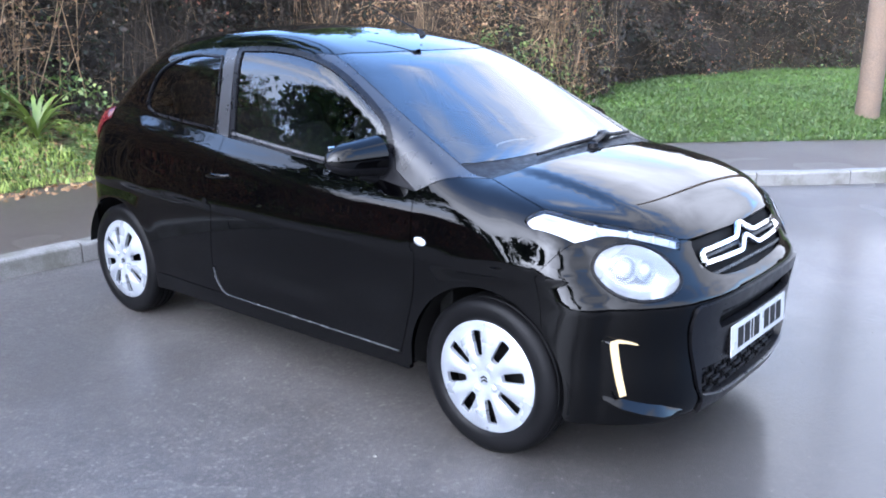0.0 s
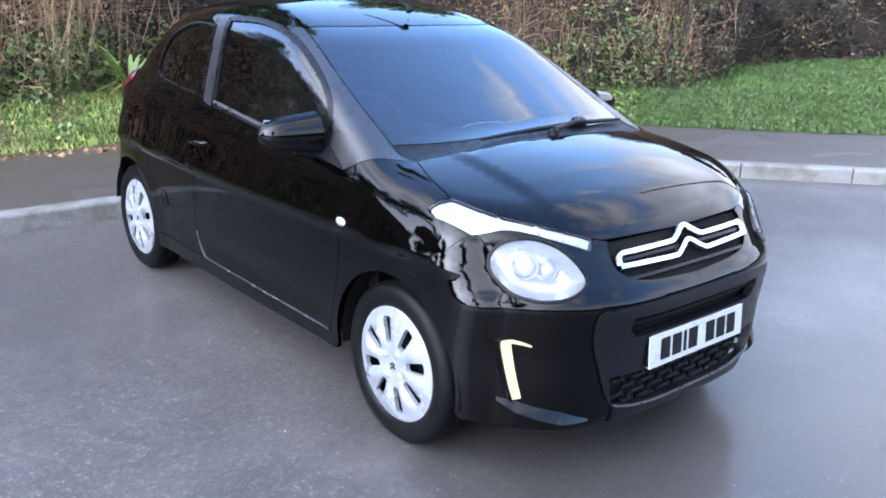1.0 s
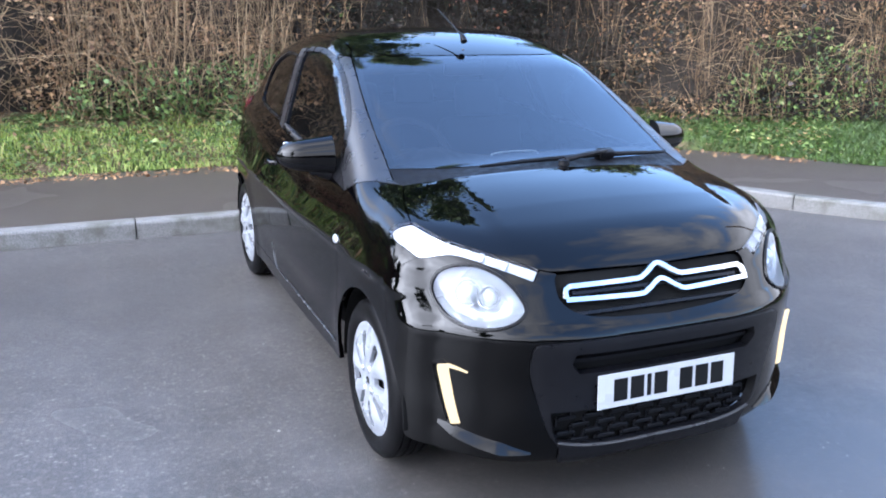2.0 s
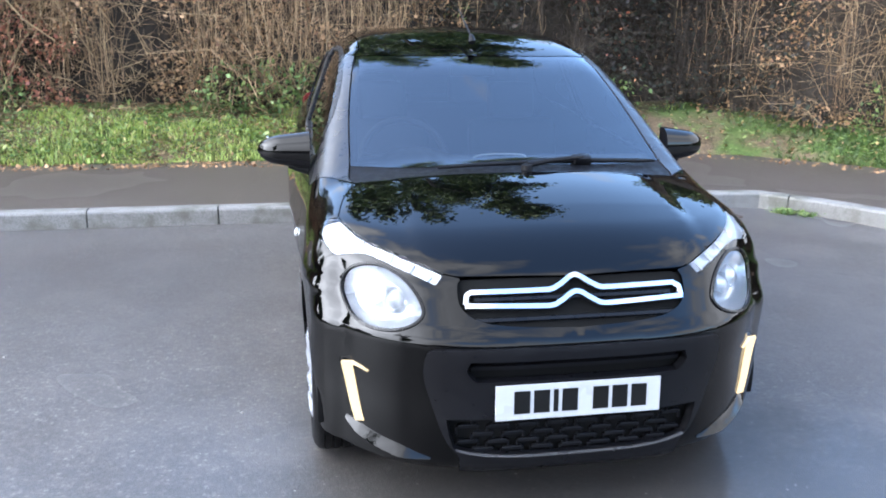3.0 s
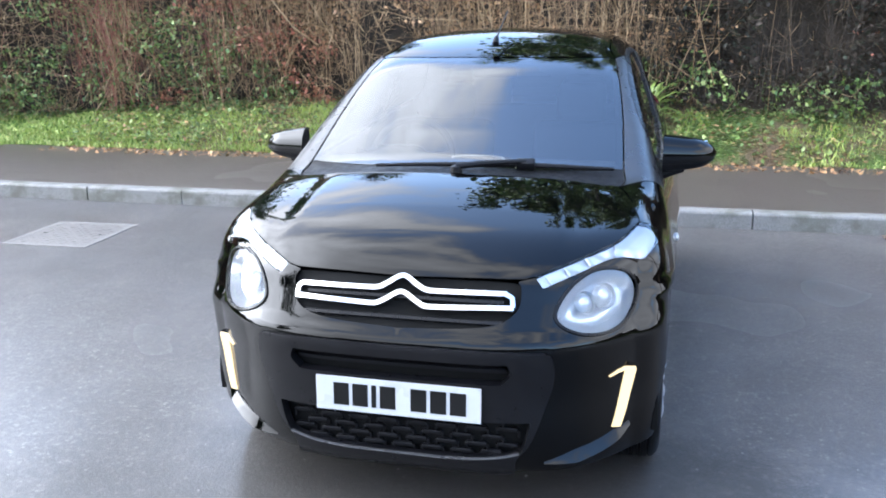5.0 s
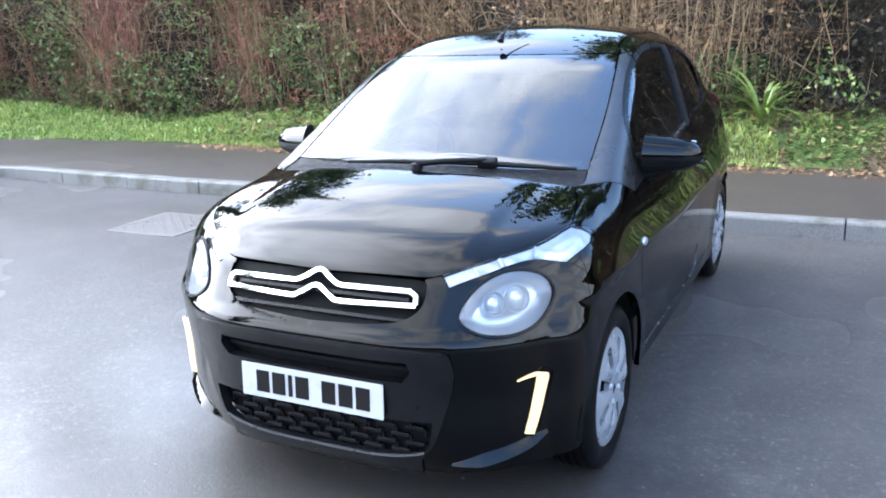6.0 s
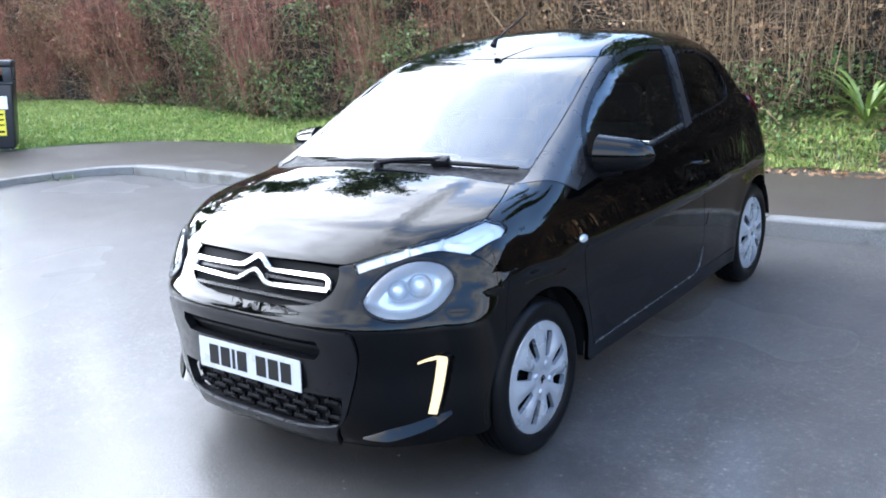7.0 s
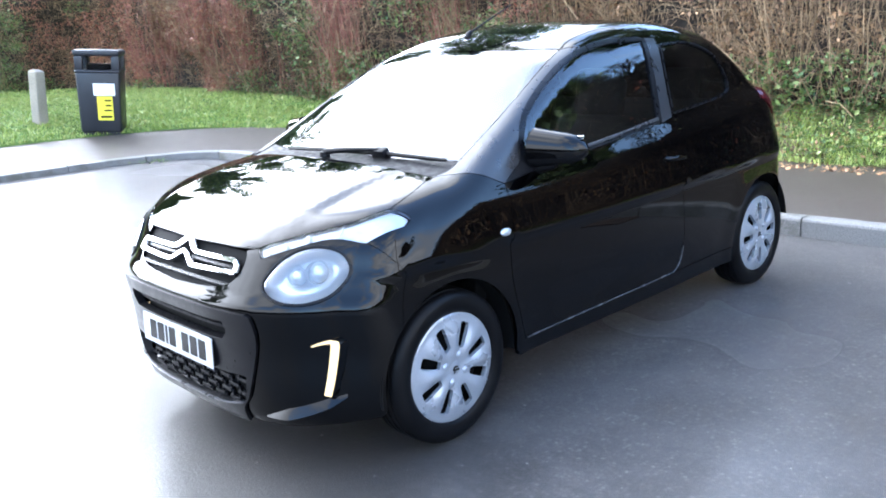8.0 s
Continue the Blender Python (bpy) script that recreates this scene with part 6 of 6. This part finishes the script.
def build_unseen_hedges():
    """Unseen plain hedges, added to close the view and the reflections on the road's other sides."""
    for k, (a, b, hi) in enumerate((((-15, -16), (30, -13.5), 2.4), ((33, -14), (34, 14), 3.0), ((-46, 14), (-44, -26), 2.4), ((-43, -27), (-17, -17), 2.4))):
        a, b = np.array(a, float), np.array(b, float)
        n = int(np.linalg.norm(b - a) / 0.6)
        side = np.array((-(b - a)[1], (b - a)[0])) / np.linalg.norm(b - a)
        prof = [(-1.2, -0.3), (-1.3, 0.5), (-1.1, 0.8), (-0.6, 1.0), (0.5, 1.0), (1.1, 0.8), (1.2, -0.3)]
        v = []
        for i in range(n + 1):
            p = a + (b - a) * i / n
            for d, z in prof:
                j = noise.noise((i * 0.35, d * 2 + z * 3, k * 9)) * 0.6 + noise.noise((i * 1.1, d * 5 + z * 5, k)) * 0.3
                q = p + side * (d + j)
                v.append((q[0], q[1], hi * (z + 0.22 * j)))
        m = len(prof)
        f = [(i * m + j, i * m + j + 1, (i + 1) * m + j + 1, (i + 1) * m + j) for i in range(n) for j in range(m - 1)]
        tagged(place("unseen_hedge", mesh_of("unseen_hedge", v, f, THICKET)), "added dark hedge, out of view, bounding the reflections", "hedge", kind="stuff")


build_unseen_hedges()

# ---------------------------------------------------------------- things by the road


def build_pole():
    x, y = 9.0, 0.10
    z = float(ground_at([x], [y])[0])
    pole = thing("utility_pole", "thick brown weathered wooden utility pole standing in grass", "pole", m=pose(x, y, z - 0.2))
    bm = bmesh.new()
    tube(bm, [(0.004 * math.sin(k), 0.003 * math.cos(k * 2), k * 0.8) for k in range(11)], [0.150 - 0.004 * k for k in range(11)], 20)
    part("shaft", bm, POLE, pole, "", True)


LEAN = Matrix.Rotation(radians(5.0), 4, Vector((-0.72, 0.69, 0)))   # both lean 5 degrees, tops towards the last camera's right


def build_bollard():
    x, y, z = BOLLARD
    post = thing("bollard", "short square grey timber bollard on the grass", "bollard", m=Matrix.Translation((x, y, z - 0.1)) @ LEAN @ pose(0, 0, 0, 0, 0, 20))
    bm = bmesh.new()
    box(bm, (-0.085, -0.085, 0), (0.085, 0.085, 0.97), 0.02)
    part("shaft", bm, TIMBER, post)
    bm = bmesh.new()
    bmesh.ops.create_cone(bm, cap_ends=True, segments=4, radius1=0.105, radius2=0.05, depth=0.02, matrix=pose(0, 0, 0.978, 0, 0, 45))
    part("weathered_top", bm, TIMBER, post)


def build_bin():
    x, y, z = LITTER_BIN
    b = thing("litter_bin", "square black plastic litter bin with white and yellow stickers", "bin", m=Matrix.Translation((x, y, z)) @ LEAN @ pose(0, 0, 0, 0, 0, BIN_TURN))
    bm = bmesh.new()
    w0, w1, h = 0.275, 0.298, 0.86
    t = bmesh.new()
    bmesh.ops.create_cube(t, size=1, matrix=Matrix.LocRotScale((0, 0, 0.04 + h / 2), None, (1, 1, h)))
    for v in t.verts:
        k = w0 if v.co.z < 0.3 else w1
        v.co.x, v.co.y = math.copysign(k, v.co.x), math.copysign(k, v.co.y)
    bmesh.ops.bevel(t, geom=list(t.edges), offset=0.03, segments=3, affect="EDGES", profile=0.5)
    add(bm, t)
    part("body", bm, BIN, b, "", True)
    bm = bmesh.new()
    box(bm, (-0.25, -0.25, 0), (0.25, 0.25, 0.05), 0.01)
    part("foot", bm, BIN, b)
    bm = bmesh.new()
    box(bm, (-0.310, -0.310, 0.885), (0.310, 0.310, 0.925), 0.018)
    part("rim", bm, BIN, b, "", True)
    for sx in (-1, 1):
        for sy in (-1, 1):
            bm = bmesh.new()
            box(bm, (sx * 0.30, sy * 0.30, 0.90), (sx * 0.19, sy * 0.19, 1.12), 0.012)
            part("corner_post", bm, BIN, b, "", True)
    bm = bmesh.new()
    box(bm, (-0.312, -0.312, 1.12), (0.312, 0.312, 1.20), 0.025, None, 3)
    part("lid", bm, BIN, b, "", True)
    bm = bmesh.new()
    box(bm, (-0.17, -0.17, 0.88), (0.17, 0.17, 1.0), 0.02)
    part("inner_liner", bm, DARK, b)

    def on_front(z):
        return -(w0 + (w1 - w0) * (z - 0.04) / h) - 0.0055
    for z0, z1, x0, x1, mat, nm in ((0.57, 0.74, -0.07, 0.22, STICKER, "white_label"), (0.22, 0.56, -0.03, 0.18, YELLOW, "yellow_label")):
        bm = bmesh.new()
        lean = math.degrees(math.atan((w1 - w0) / h))
        box(bm, (x0, -0.0015, -(z1 - z0) / 2), (x1, 0.0015, (z1 - z0) / 2), 0.0005, pose(0, on_front((z0 + z1) / 2), (z0 + z1) / 2, lean))
        lab = part(nm, bm, mat, b)
        if mat is YELLOW:
            for zz, wd, ht in ((0.50, 0.09, 0.022), (0.43, 0.08, 0.022), (0.36, 0.10, 0.02), (0.27, 0.15, 0.03)):
                bm = bmesh.new()
                box(bm, (x1 - 0.02 - wd, -0.001, -ht / 2), (x1 - 0.02, 0.001, ht / 2), 0, pose(0, on_front(zz) - 0.0025, zz, lean))
                part("label_bar", bm, INK, lab)


LITTER_BIN, BIN_TURN, BOLLARD = (-9.71, 2.06, 0.25), 58.0, (-10.77, 1.53, 0.33)


def build_gully():
    g = thing("gully_grate", "rusty iron gully grate beside the kerb", "drain cover", m=pose(2.49, 2.105, -0.010, -1.8))
    bm = bmesh.new()
    for lo, hi in (((-0.20, -0.165, 0), (0.20, -0.135, 0.012)), ((-0.20, 0.135, 0), (0.20, 0.165, 0.012)), ((-0.20, -0.135, 0), (-0.17, 0.135, 0.012)), ((0.17, -0.135, 0), (0.20, 0.135, 0.012))):
        box(bm, lo, hi, 0.002)
    part("frame", bm, RUST, g)
    for k in range(9):
        bm = bmesh.new()
        x = -0.148 + k * 0.037
        box(bm, (x - 0.010, -0.133, 0.0), (x + 0.010, 0.133, 0.010), 0.003)
        part("bar", bm, RUST, g)
    # flat slab below the bars: the hole's shade put into a dark colour
    bm = bmesh.new()
    box(bm, (-0.17, -0.135, 0.0), (0.17, 0.135, 0.002))
    part("pit_shade", bm, DARK, g)


def build_manhole():
    p = thing("manhole_cover", "square pale worn steel manhole cover set in the asphalt", "manhole cover", m=pose(-3.425, 1.17, 0.0, 0, 0, 1.5))
    bm = bmesh.new()
    for lo, hi in (((-0.335, -0.335, 0), (0.335, -0.300, 0.006)), ((-0.335, 0.300, 0), (0.335, 0.335, 0.006)), ((-0.335, -0.300, 0), (-0.300, 0.300, 0.006)), ((0.300, -0.300, 0), (0.335, 0.300, 0.006))):
        box(bm, lo, hi, 0.001)
    part("frame", bm, CONCRETE, p)
    bm = bmesh.new()
    box(bm, (-0.297, -0.297, 0), (0.297, 0.297, 0.005), 0.001)
    cover = part("cover", bm, WORN, p)
    bm = bmesh.new()
    for i in range(-5, 6):
        for j in range(-5, 6):
            box(bm, (-0.017, -0.005, 0.004), (0.017, 0.005, 0.0075), 0, pose(i * 0.052, j * 0.052, 0, 0, 0, 45 if (i + j) % 2 else -45))
    tagged(part("tread_pattern", bm, WORN, cover), kind="stuff")
    for x in (-0.22, 0.22):
        bm = bmesh.new()
        box(bm, (x - 0.02, -0.008, 0.0045), (x + 0.02, 0.008, 0.0062), 0.001)
        part("key_slot", bm, DARK, cover)


def build_grit():
    n = 1500
    q = np.column_stack([rng.uniform(-4.5, 4.5, n), rng.uniform(-3.6, 2.2, n)])
    s = rng.uniform(0.0015, 0.005, n) * np.where(rng.random(n) < 0.06, 2.0, 1)
    v, f = [], []
    for k in range(n):
        a = rng.uniform(0, 6.28)
        for j in range(5):
            t = a + j * 1.2566
            v.append((q[k, 0] + math.cos(t) * s[k] * rng.uniform(0.7, 1.3), q[k, 1] + math.sin(t) * s[k], 0.001))
        v.append((q[k, 0], q[k, 1], s[k] * 0.7))
        f += [(6 * k + j, 6 * k + (j + 1) % 5, 6 * k + 5) for j in range(5)]
    v = np.array(v)
    v[:, 2] += rise(v[:, 0])
    tagged(place("grit", mesh_of("grit", v, f, CONCRETE, smooth=False)), "scattered pale grit and chips on the road", "grit", kind="stuff")


def build_moss():
    """Low green growth where the kerb turns, and along a joint or two."""
    c = []
    for x, y, spread, n in ((3.16, 2.10, 0.055, 300), (3.28, 1.98, 0.05, 120), (-7.3, 1.6, 0.16, 200)):
        q = rng.normal(0, spread, (n, 2)) * (1, 0.7) + (x, y)
        c.append(q[(kerb_distance(q[:, 0], q[:, 1]) < -0.004) & (kerb_distance(q[:, 0], q[:, 1]) > -0.14)])
    c = np.vstack(c)
    n = len(c)
    p = np.column_stack([c, rise(c[:, 0]) + gutter(c[:, 0], c[:, 1]) + rng.uniform(0.002, 0.04, n)])
    a = directions(n, 0.6) * rng.uniform(0.008, 0.02, (n, 1))
    b = np.cross(a, directions(n)) * 0.7
    v, f = quads(p, a, b, 0.3)
    tagged(place("moss", fast_mesh("moss", v, f, IVY)), "green moss and weeds in the kerb's corner", "moss", kind="stuff")


build_moss()
build_pole()
build_bollard()
build_bin()
build_gully()
build_manhole()
build_grit()
build_kerb()
